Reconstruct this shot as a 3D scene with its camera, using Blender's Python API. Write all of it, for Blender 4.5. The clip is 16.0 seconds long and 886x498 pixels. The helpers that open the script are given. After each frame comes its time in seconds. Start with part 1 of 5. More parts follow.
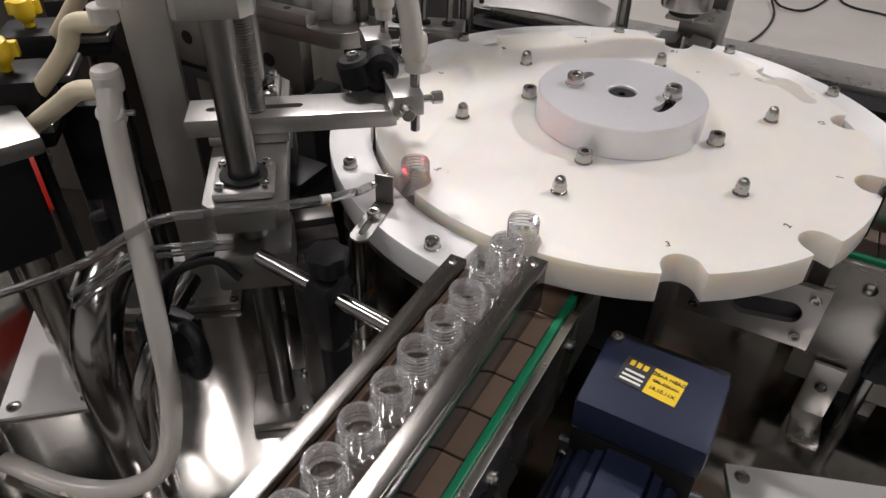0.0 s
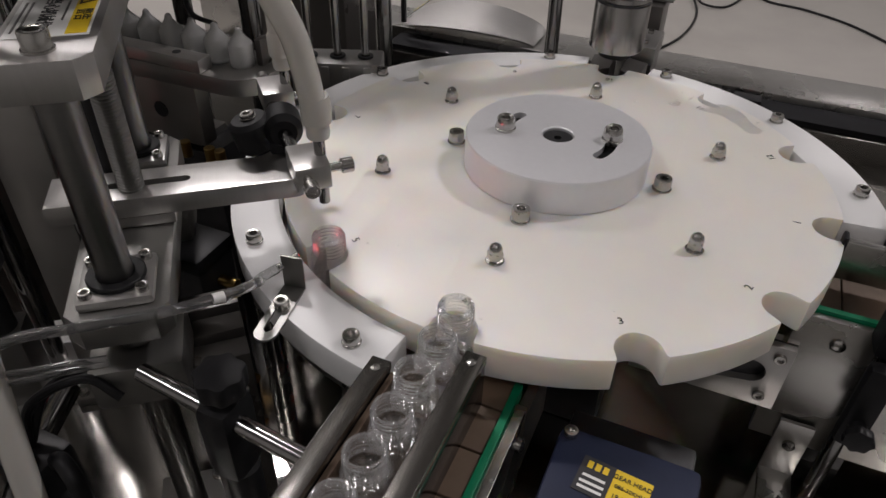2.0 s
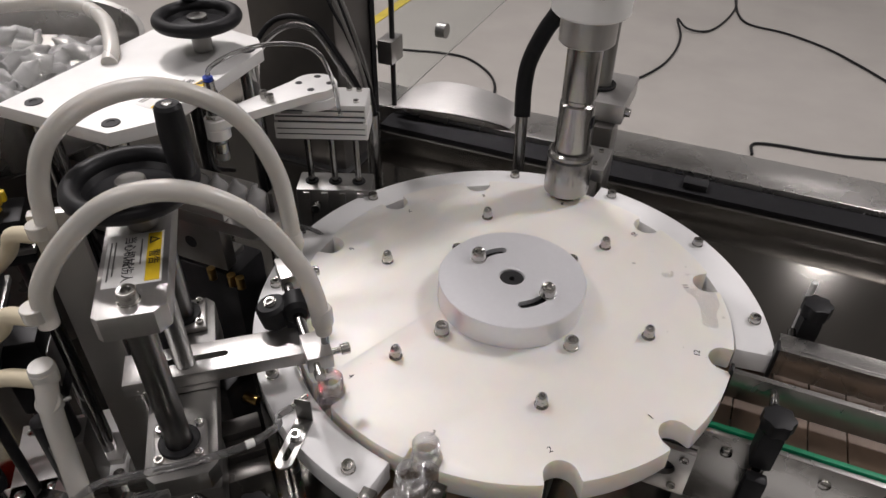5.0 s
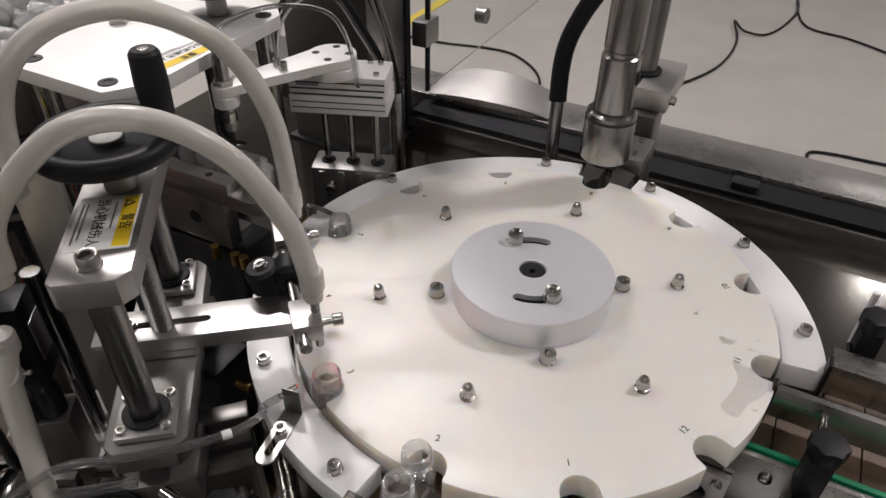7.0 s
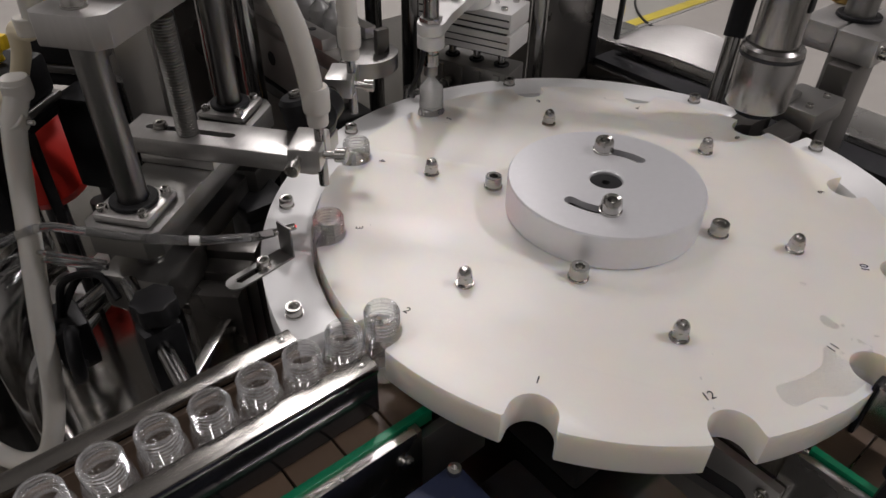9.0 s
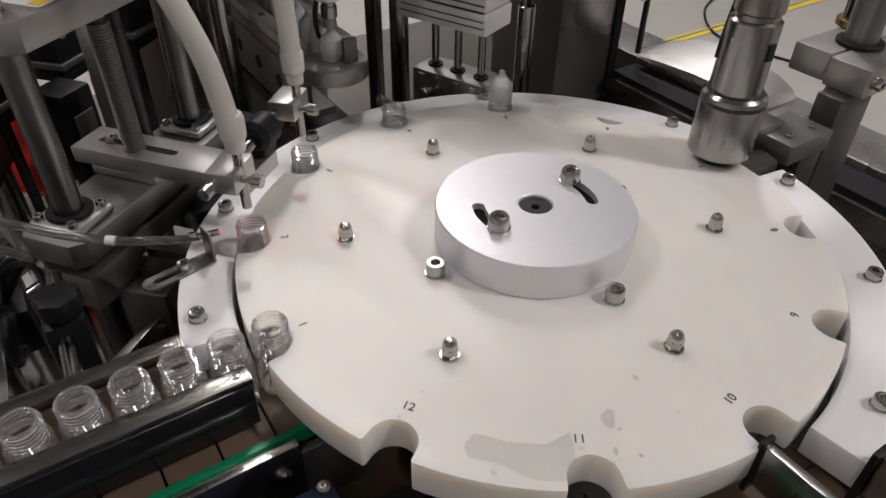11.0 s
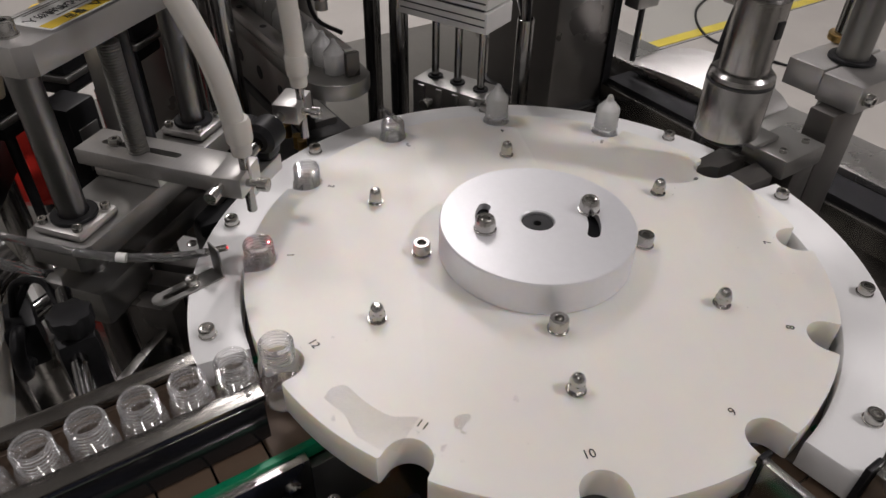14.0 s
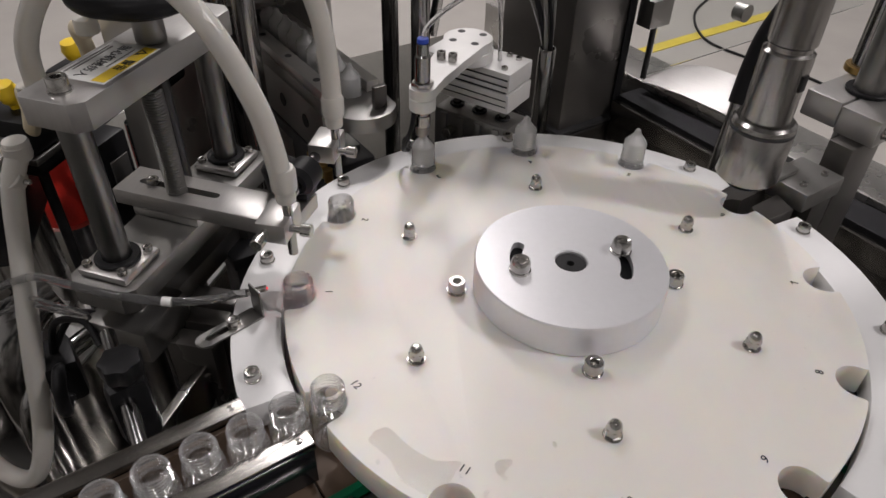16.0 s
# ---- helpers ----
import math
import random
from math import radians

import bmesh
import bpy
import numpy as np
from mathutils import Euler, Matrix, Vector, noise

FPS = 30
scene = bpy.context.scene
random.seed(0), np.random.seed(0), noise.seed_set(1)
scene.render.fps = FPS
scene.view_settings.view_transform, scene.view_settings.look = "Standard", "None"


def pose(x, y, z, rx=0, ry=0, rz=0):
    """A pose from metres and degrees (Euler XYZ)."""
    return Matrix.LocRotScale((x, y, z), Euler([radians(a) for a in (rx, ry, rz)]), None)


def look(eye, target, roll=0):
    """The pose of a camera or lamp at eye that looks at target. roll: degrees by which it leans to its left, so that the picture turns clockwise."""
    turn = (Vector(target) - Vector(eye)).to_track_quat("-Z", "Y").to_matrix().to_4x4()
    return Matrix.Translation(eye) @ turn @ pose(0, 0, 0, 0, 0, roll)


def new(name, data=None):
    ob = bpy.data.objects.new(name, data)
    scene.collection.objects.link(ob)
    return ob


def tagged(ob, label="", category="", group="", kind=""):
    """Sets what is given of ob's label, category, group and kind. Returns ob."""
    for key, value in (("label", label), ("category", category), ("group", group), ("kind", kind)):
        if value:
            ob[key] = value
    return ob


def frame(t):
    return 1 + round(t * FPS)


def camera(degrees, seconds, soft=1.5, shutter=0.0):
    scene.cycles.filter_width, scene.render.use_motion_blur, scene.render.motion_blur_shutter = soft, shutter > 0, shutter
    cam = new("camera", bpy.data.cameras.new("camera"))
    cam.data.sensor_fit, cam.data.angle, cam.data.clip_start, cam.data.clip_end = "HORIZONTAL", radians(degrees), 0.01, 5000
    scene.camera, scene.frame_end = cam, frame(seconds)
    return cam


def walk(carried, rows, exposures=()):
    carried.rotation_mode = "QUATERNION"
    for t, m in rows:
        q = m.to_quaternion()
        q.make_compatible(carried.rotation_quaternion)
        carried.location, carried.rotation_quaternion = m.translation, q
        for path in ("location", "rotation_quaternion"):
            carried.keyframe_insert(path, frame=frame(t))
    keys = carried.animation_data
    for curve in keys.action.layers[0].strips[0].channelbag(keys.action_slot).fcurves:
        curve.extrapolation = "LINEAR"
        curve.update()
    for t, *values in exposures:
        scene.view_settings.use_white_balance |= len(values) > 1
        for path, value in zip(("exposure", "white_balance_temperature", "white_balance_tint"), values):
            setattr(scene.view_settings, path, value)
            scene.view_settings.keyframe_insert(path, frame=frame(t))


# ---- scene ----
cam = camera(64.9, 16.0)
PATH = [
    (0, 0.1410, -0.5862, 1.2015, 52.11, -1.06, 29.49),
    (0.5, 0.1309, -0.5540, 1.1984, 52.17, -1.24, 26.31),
    (1, 0.1229, -0.5283, 1.2007, 52.22, -1.26, 24.79),
    (1.5, 0.1223, -0.5064, 1.1971, 52.26, -1.23, 24.22),
    (2, 0.1120, -0.5004, 1.2024, 52.31, -1.13, 23.70),
    (2.5, 0.1120, -0.5117, 1.2327, 52.05, -1.17, 23.50),
    (3, 0.1131, -0.5277, 1.2963, 51.79, -1.14, 23.39),
    (3.5, 0.1227, -0.5267, 1.3482, 51.83, -0.86, 23.33),
    (4, 0.1326, -0.5267, 1.3781, 51.86, -0.70, 23.28),
    (6.5, 0.1482, -0.5059, 1.3939, 51.91, -0.91, 23.77),
    (7, 0.1511, -0.4789, 1.3424, 51.88, -0.80, 27.66),
    (7.5, 0.1808, -0.4408, 1.2766, 51.82, -0.66, 33.93),
    (8, 0.1958, -0.4350, 1.2428, 51.77, -0.81, 39.85),
    (8.5, 0.2305, -0.4154, 1.2166, 51.80, -0.96, 45.61),
    (11, 0.3190, -0.2936, 1.2275, 51.64, -0.55, 56.91),
    (11.5, 0.3240, -0.2855, 1.2287, 51.74, -0.50, 56.69),
    (12, 0.3218, -0.2833, 1.2305, 51.64, -0.63, 56.68),
    (12.5, 0.3222, -0.2854, 1.2340, 51.53, -0.74, 56.64),
    (13, 0.3204, -0.2900, 1.2373, 51.53, -0.85, 56.54),
    (13.5, 0.3170, -0.2956, 1.2403, 51.46, -1.02, 56.42),
    (14, 0.3131, -0.3023, 1.2449, 51.42, -1.06, 56.32),
    (14.5, 0.3110, -0.3042, 1.2466, 51.42, -1.00, 56.39),
    (15, 0.3091, -0.3046, 1.2480, 51.41, -1.09, 56.27),
    (15.5, 0.3072, -0.3081, 1.2543, 51.34, -1.12, 56.17),
    (16, 0.2838, -0.3226, 1.2783, 51.04, -1.36, 55.88),
]
walk(cam, [(t, pose(x, y, z, a, b, c)) for t, x, y, z, a, b, c in PATH],
     [(0.0, 0.38), (0.5, -0.1), (1.0, -0.15), (1.5, -0.15), (2.0, -0.2), (3.0, -0.1), (4.0, 0.15), (6.5, 0.1), (7.5, 0.15), (8.0, 0.15), (8.5, -0.15), (10.8, 0.03), (16.0, 0.03)])

# ---- world, lamps, exposure ----
scene.view_settings.exposure = 0.0
world = bpy.data.worlds.new("world")
scene.world = world
world.use_nodes = True
world.node_tree.nodes["Background"].inputs[0].default_value = (0.9, 0.95, 1.0, 1)
world.node_tree.nodes["Background"].inputs[1].default_value = 0.05


def area_lamp(name, x, y, z, sx, sy, watts, colour):
    data = bpy.data.lights.new(name, "AREA")
    data.shape, data.size, data.size_y, data.energy, data.color = "RECTANGLE", sx, sy, watts, colour
    ob = new(name, data)
    ob.matrix_world = look((x, y, z), (x, y, 0))
    return ob


# all out of view; the two with negative y are added fill
LAMPS = [(-1.85, 1.55, 4.2, 96, 0.5, 0.25), (-3.4, 1.5, 4.2, 55, 2.0, 0.9), (2.0, 2.1, 4.2, 94, 0.5, 0.25), (-2.0, -1.6, 4.2, 36, 0.9, 0.3), (1.5, 5.9, 4.2, 6, 0.22, 0.16), (1.6, -2.2, 4.2, 22, 0.9, 0.3)]
for lx, ly, lz, lw, lsx, lsy in LAMPS:
    area_lamp("ceiling_lamp", lx, ly, lz, lsx, lsy, lw, (1.0, 0.935, 0.945))


# ---- materials ----
def material(name, base, rough=0.5, metal=0.0, var=0.15, scale=60.0, bump=0.0, bump_scale=200.0, stretch=(1, 1, 1), trans=0.0, ior=1.45,
             coat=0.0, rough_var=0.1, spec=0.5, stain=0.0, stain_scale=8.0, per_object=0.0):
    m = bpy.data.materials.new(name)
    m.use_nodes = True
    nt = m.node_tree
    b = nt.nodes["Principled BSDF"]
    tc = nt.nodes.new("ShaderNodeTexCoord")
    mp = nt.nodes.new("ShaderNodeMapping")
    mp.inputs["Scale"].default_value = stretch
    nt.links.new(tc.outputs["Object"], mp.inputs["Vector"])
    n = nt.nodes.new("ShaderNodeTexNoise")
    n.inputs["Scale"].default_value, n.inputs["Detail"].default_value = scale, 6
    nt.links.new(mp.outputs[0], n.inputs["Vector"])
    big = nt.nodes.new("ShaderNodeTexNoise")
    big.inputs["Scale"].default_value, big.inputs["Detail"].default_value = stain_scale, 4
    nt.links.new(tc.outputs["Object"], big.inputs["Vector"])
    mix = nt.nodes.new("ShaderNodeMix")
    mix.data_type = "RGBA"
    mix.inputs[6].default_value = (*[c * (1 - var) for c in base], 1)
    mix.inputs[7].default_value = (*[min(1, c * (1 + var)) for c in base], 1)
    nt.links.new(n.outputs[0], mix.inputs[0])
    out = mix.outputs[2]
    if stain:
        ramp = nt.nodes.new("ShaderNodeMapRange")
        ramp.inputs["From Min"].default_value, ramp.inputs["From Max"].default_value = 0.5, 0.75
        ramp.inputs["To Max"].default_value = stain
        nt.links.new(big.outputs[0], ramp.inputs[0])
        mx2 = nt.nodes.new("ShaderNodeMix")
        mx2.data_type = "RGBA"
        mx2.inputs[7].default_value = (*[c * 0.45 for c in base], 1)
        nt.links.new(ramp.outputs[0], mx2.inputs[0])
        nt.links.new(out, mx2.inputs[6])
        out = mx2.outputs[2]
    if per_object:
        oi = nt.nodes.new("ShaderNodeObjectInfo")
        hsv = nt.nodes.new("ShaderNodeHueSaturation")
        mr = nt.nodes.new("ShaderNodeMapRange")
        mr.inputs["To Min"].default_value, mr.inputs["To Max"].default_value = 1 - per_object, 1 + per_object
        nt.links.new(oi.outputs["Random"], mr.inputs[0])
        nt.links.new(mr.outputs[0], hsv.inputs["Value"])
        nt.links.new(out, hsv.inputs["Color"])
        out = hsv.outputs[0]
    nt.links.new(out, b.inputs["Base Color"])
    rr = nt.nodes.new("ShaderNodeMapRange")
    rr.inputs["To Min"].default_value, rr.inputs["To Max"].default_value = max(0.02, rough - rough_var), min(1, rough + rough_var)
    nt.links.new(big.outputs[0], rr.inputs[0])
    nt.links.new(rr.outputs[0], b.inputs["Roughness"])
    b.inputs["Metallic"].default_value = metal
    b.inputs["Specular IOR Level"].default_value = spec
    b.inputs["Transmission Weight"].default_value = trans
    b.inputs["IOR"].default_value = ior
    b.inputs["Coat Weight"].default_value = coat
    if bump:
        n2 = nt.nodes.new("ShaderNodeTexNoise")
        n2.inputs["Scale"].default_value, n2.inputs["Detail"].default_value = bump_scale, 5
        nt.links.new(mp.outputs[0], n2.inputs["Vector"])
        bp = nt.nodes.new("ShaderNodeBump")
        bp.inputs["Strength"].default_value, bp.inputs["Distance"].default_value = bump, 0.002
        nt.links.new(n2.outputs[0], bp.inputs["Height"])
        nt.links.new(bp.outputs[0], b.inputs["Normal"])
    return m


def glowing(name, colour, strength):
    m = bpy.data.materials.new(name)
    m.use_nodes = True
    b = m.node_tree.nodes["Principled BSDF"]
    b.inputs["Base Color"].default_value = (*colour, 1)
    b.inputs["Emission Color"].default_value = (*colour, 1)
    b.inputs["Emission Strength"].default_value = strength
    return m


def clear(name, tint, rough=0.0, ior=1.5):
    m = bpy.data.materials.new(name)
    m.use_nodes = True
    b = m.node_tree.nodes["Principled BSDF"]
    b.inputs["Base Color"].default_value = (*tint, 1)
    b.inputs["Roughness"].default_value = rough
    b.inputs["Transmission Weight"].default_value = 1.0
    b.inputs["IOR"].default_value = ior
    return m


def thin_glass(name, solid, haze, tint=0.95, gloss=0.6):
    """Clear bottle walls: mostly see-through, with sharp gloss by Fresnel and a little haze."""
    m = bpy.data.materials.new(name)
    m.use_nodes = True
    nt = m.node_tree
    nt.nodes.remove(nt.nodes["Principled BSDF"])
    out = nt.nodes["Material Output"]
    tr, gl, df, gs = (nt.nodes.new(k) for k in ("ShaderNodeBsdfTransparent", "ShaderNodeBsdfGlossy", "ShaderNodeBsdfDiffuse", "ShaderNodeBsdfGlass"))
    tr.inputs[0].default_value = (tint, tint, tint, 1)
    gl.inputs["Color"].default_value, gl.inputs["Roughness"].default_value = (1, 1, 1, 1), 0.04
    df.inputs[0].default_value = (0.9, 0.9, 0.9, 1)
    gs.inputs["IOR"].default_value, gs.inputs["Color"].default_value = 1.45, (1, 1, 1, 1)
    lw = nt.nodes.new("ShaderNodeLayerWeight")
    lw.inputs["Blend"].default_value = 0.4
    fr = nt.nodes.new("ShaderNodeMapRange")
    fr.inputs["To Min"].default_value, fr.inputs["To Max"].default_value = 0.05, gloss
    nt.links.new(lw.outputs["Fresnel"], fr.inputs[0])
    a, b, c = (nt.nodes.new("ShaderNodeMixShader") for _ in range(3))
    a.inputs[0].default_value, b.inputs[0].default_value = solid, haze
    nt.links.new(tr.outputs[0], a.inputs[1])
    nt.links.new(gs.outputs[0], a.inputs[2])
    nt.links.new(a.outputs[0], b.inputs[1])
    nt.links.new(df.outputs[0], b.inputs[2])
    nt.links.new(fr.outputs[0], c.inputs[0])
    nt.links.new(b.outputs[0], c.inputs[1])
    nt.links.new(gl.outputs[0], c.inputs[2])
    nt.links.new(c.outputs[0], out.inputs[0])
    return m


NYLON = material("white_nylon", (0.79, 0.765, 0.72), 0.4, var=0.03, scale=25, bump=0.03, bump_scale=400, rough_var=0.12, stain=0.05, stain_scale=14)
NYLON.node_tree.nodes["Principled BSDF"].inputs["Subsurface Weight"].default_value = 0.6
NYLON.node_tree.nodes["Principled BSDF"].inputs["Subsurface Radius"].default_value = (0.022, 0.016, 0.009)
NYLON.node_tree.nodes["Principled BSDF"].inputs["Subsurface Scale"].default_value = 1.0
NYLON_PURE = material("pure_white_nylon", (0.76, 0.76, 0.755), 0.4, var=0.03, scale=25, bump=0.03, bump_scale=400, rough_var=0.12, stain=0.06, stain_scale=16)
NYLON_PURE.node_tree.nodes["Principled BSDF"].inputs["Subsurface Weight"].default_value = 0.3
NYLON_PURE.node_tree.nodes["Principled BSDF"].inputs["Subsurface Radius"].default_value = (0.01, 0.01, 0.01)
NYLON_PURE.node_tree.nodes["Principled BSDF"].inputs["Subsurface Scale"].default_value = 1.0
ANODISED = material("anodised_aluminium", (0.78, 0.78, 0.8), 0.44, 0.52, var=0.03, scale=180, bump=0.02, bump_scale=900)
ALU = material("machined_aluminium", (0.45, 0.441, 0.428), 0.33, 0.85, var=0.08, scale=40, bump=0.05, bump_scale=120, stretch=(1, 12, 1), stain=0.2)
ALU_PALE = material("pale_anodised_aluminium", (0.66, 0.655, 0.64), 0.6, 0.5, var=0.06, scale=40, bump=0.03, bump_scale=160, stain=0.12)
ALU_DARK = material("hard_anodised_aluminium", (0.26, 0.255, 0.245), 0.4, 0.9, var=0.1, scale=40, stain=0.3)
STEEL = material("brushed_stainless", (0.52, 0.51, 0.49), 0.27, 1.0, var=0.08, scale=30, bump=0.06, bump_scale=90, stretch=(1, 14, 1), stain=0.3, stain_scale=14)
SHEET = material("stainless_sheet", (0.4, 0.385, 0.36), 0.12, 1.0, var=0.08, rough_var=0.04, scale=8, bump=0.006, bump_scale=40, stretch=(1, 20, 1), stain=0.4, stain_scale=5)
CHROME = material("ground_steel_rod", (0.3, 0.296, 0.292), 0.17, 1.0, var=0.03, scale=50, rough_var=0.05)
GUIDE = material("hard_chromed_guide_rod", (0.2, 0.198, 0.196), 0.3, 1.0, var=0.05, scale=50, bump=0.02, bump_scale=200, stretch=(1, 1, 8), rough_var=0.06)
CHUCK = material("turned_steel", (0.36, 0.35, 0.34), 0.22, 1.0, var=0.08, scale=30, bump=0.04, bump_scale=90, stretch=(1, 1, 14), rough_var=0.05)
RAIL = material("worn_rail_steel", (0.3, 0.288, 0.27), 0.2, 1.0, var=0.12, scale=30, bump=0.03, bump_scale=60, stretch=(14, 1, 1), stain=0.4, stain_scale=20)
BOLT = material("zinc_bolt", (0.46, 0.45, 0.43), 0.25, 1.0, var=0.1, scale=200)
BLACK_OX = material("black_oxide_steel", (0.05, 0.05, 0.052), 0.35, 0.6, var=0.25, scale=80)
BLACK = material("black_plastic", (0.012, 0.012, 0.013), 0.45, spec=0.2, var=0.3, scale=120, bump=0.05, bump_scale=500)
GLOSSBLACK = material("black_polished_plastic", (0.011, 0.011, 0.012), 0.12, spec=0.5, var=0.3, scale=60, rough_var=0.05)
RUBBER = material("black_rubber_strip", (0.01, 0.01, 0.011), 0.7, spec=0.12, var=0.3, scale=60)
DARKSTEEL = material("dark_painted_steel", (0.1, 0.094, 0.088), 0.3, 0.6, var=0.15, scale=20, stain=0.3)
BLUE = material("navy_motor_paint", (0.013, 0.018, 0.042), 0.55, spec=0.25, var=0.15, scale=60, bump=0.04, bump_scale=300, stain=0.3)
BROWN = material("brown_chain_plastic", (0.13, 0.088, 0.06), 0.5, var=0.12, scale=80, bump=0.05, bump_scale=400, stain=0.3, stain_scale=30, per_object=0.12)
GREEN = material("green_wear_strip", (0.0, 0.19, 0.085), 0.4, var=0.1, scale=60)
SILICONE = material("milky_silicone", (0.74, 0.72, 0.67), 0.25, var=0.06, scale=40, trans=0.38, ior=1.4)
SILICONE.node_tree.nodes["Principled BSDF"].inputs["Subsurface Weight"].default_value = 0.3
SILICONE.node_tree.nodes["Principled BSDF"].inputs["Subsurface Radius"].default_value = (0.006, 0.005, 0.004)
BEIGE = material("beige_fitting", (0.62, 0.55, 0.4), 0.5, var=0.06, scale=50)
CLEAR_TUBE = material("clear_pvc", (0.6, 0.6, 0.6), 0.08, var=0.05, scale=40, trans=0.92, ior=1.3)

GLASS = thin_glass("clear_glass", 0.0, 0.09, 1.0, 0.75)
# near-white, non-metallic: lamp reflections on the table put into the colour
TABLE_GLARE = material("bright_sheet_metal", (0.85, 0.845, 0.83), 0.4, 0.05, var=0.05, scale=20, stain=0.2, stain_scale=12)
PANE = clear("door_glass", (0.93, 0.96, 0.95), 0.0, 1.1)
PLUG = material("milky_plug_plastic", (0.82, 0.82, 0.815), 0.16, var=0.03, scale=60, trans=0.7, ior=1.3, rough_var=0.05)
PAPER = material("white_label", (0.72, 0.72, 0.7), 0.45, var=0.03, scale=60)
YELLOW = material("yellow_label", (0.72, 0.5, 0.02), 0.45, var=0.05, scale=60)
INK = material("black_ink", (0.02, 0.02, 0.022), 0.5, var=0.2, scale=200)
RED = material("red_plastic", (0.6, 0.025, 0.015), 0.4, var=0.1, scale=40)
BRASS = material("brass", (0.45, 0.3, 0.11), 0.3, 1.0, var=0.1, scale=80)
CONCRETE = material("polished_concrete", (0.32, 0.303, 0.28), 0.5, var=0.12, scale=4, bump=0.03, bump_scale=60, stain=0.18, stain_scale=1.3, rough_var=0.15)
YELLOW_LINE = material("yellow_floor_paint", (0.55, 0.43, 0.06), 0.5, var=0.25, scale=14, stain=0.4)
WALLPAINT = material("pale_wall_paint", (0.68, 0.68, 0.67), 0.7, var=0.05, scale=3)
CEILPAINT = material("dark_ceiling_paint", (0.2, 0.195, 0.19), 0.8, var=0.04, scale=2)
WATER = thin_glass("water_film", 0.0, 0.0, 0.996, 0.2)
rip = WATER.node_tree.nodes.new("ShaderNodeTexNoise")
rip.inputs["Scale"].default_value = 45.0
rbump = WATER.node_tree.nodes.new("ShaderNodeBump")
rbump.inputs["Strength"].default_value, rbump.inputs["Distance"].default_value = 0.6, 0.004
WATER.node_tree.links.new(rip.outputs[0], rbump.inputs["Height"])
WATER.node_tree.links.new(rbump.outputs[0], WATER.node_tree.nodes["Glossy BSDF"].inputs["Normal"])
REDGLOW = glowing("red_sensor_light", (1.0, 0.04, 0.05), 1.5)
LAMPGLOW = glowing("lamp_diffuser", (1.0, 0.97, 0.92), 3.0)


# ---- mesh helpers ----
def part(name, bm, mat, parent=None, label="", smooth=True, at=None):
    me = bpy.data.meshes.new(name)
    bmesh.ops.recalc_face_normals(bm, faces=bm.faces)
    bm.to_mesh(me)
    bm.free()
    if smooth:
        for p in me.polygons:
            p.use_smooth = True
        me.set_sharp_from_angle(angle=radians(32))
    for m in (mat if isinstance(mat, (list, tuple)) else [mat]):
        me.materials.append(m)
    ob = new(name, me)
    if parent is not None:
        ob.parent = parent
    if at is not None:
        ob.matrix_basis = at
    if label:
        ob["label"] = label
    return ob


def thing(name, label, category, group="", kind="", at=None):
    ob = new(name)
    ob.empty_display_size = 0.02
    if at is not None:
        ob.matrix_basis = at
    return tagged(ob, label, category, group, kind)


def box(x0, x1, y0, y1, z0, z1, bevel=0.001, bm=None, m=None):
    own = bmesh.new()
    bmesh.ops.create_cube(own, size=1, matrix=Matrix.LocRotScale(((x0 + x1) / 2, (y0 + y1) / 2, (z0 + z1) / 2), None, (x1 - x0, y1 - y0, z1 - z0)))
    if bevel:
        bmesh.ops.bevel(own, geom=own.edges[:], offset=bevel, segments=2, affect="EDGES", profile=0.6)
    return join(own, bm, m)


def join(own, bm=None, m=None):
    if m is not None:
        bmesh.ops.transform(own, matrix=m, verts=own.verts[:])
    if bm is None:
        return own
    me = bpy.data.meshes.new("tmp")
    own.to_mesh(me)
    own.free()
    bm.from_mesh(me)
    bpy.data.meshes.remove(me)
    return bm


def lathe(profile, n=32, bm=None, m=None):
    """A turned solid about z, from (radius, height) pairs; closed on the axis where the radius is 0."""
    own = bmesh.new()
    rings = []
    for r, z in profile:
        if r < 1e-6:
            rings.append([own.verts.new((0, 0, z))])
        else:
            rings.append([own.verts.new((r * math.cos(2 * math.pi * i / n), r * math.sin(2 * math.pi * i / n), z)) for i in range(n)])
    for a, b in zip(rings, rings[1:]):
        for i in range(n):
            j = (i + 1) % n
            if len(a) == 1 and len(b) == 1:
                continue
            if len(a) == 1:
                own.faces.new((a[0], b[i], b[j]))
            elif len(b) == 1:
                own.faces.new((a[i], b[0], a[j]))
            else:
                own.faces.new((a[i], b[i], b[j], a[j]))
    return join(own, bm, m)


def cyl(r, z0, z1, n=32, c=0.0006, bm=None, m=None, hole=0.0):
    c = min(c, (z1 - z0) / 3, r / 3)
    if hole:
        prof = [(hole, z0), (r - c, z0), (r, z0 + c), (r, z1 - c), (r - c, z1), (hole + c, z1), (hole, z1 - c), (hole, z0)]
    else:
        prof = [(0, z0), (r - c, z0), (r, z0 + c), (r, z1 - c), (r - c, z1), (0, z1)]
    return lathe(prof, n, bm, m)


def spline(points, per=8):
    pts = [Vector(p) for p in points]
    pts = [2 * pts[0] - pts[1]] + pts + [2 * pts[-1] - pts[-2]]
    out = []
    for a, b, c, d in zip(pts, pts[1:], pts[2:], pts[3:]):
        for k in range(per):
            t = k / per
            out.append(0.5 * ((2 * b) + (c - a) * t + (2 * a - 5 * b + 4 * c - d) * t * t + (3 * b - a - 3 * c + d) * t ** 3))
    out.append(pts[-2])
    return out


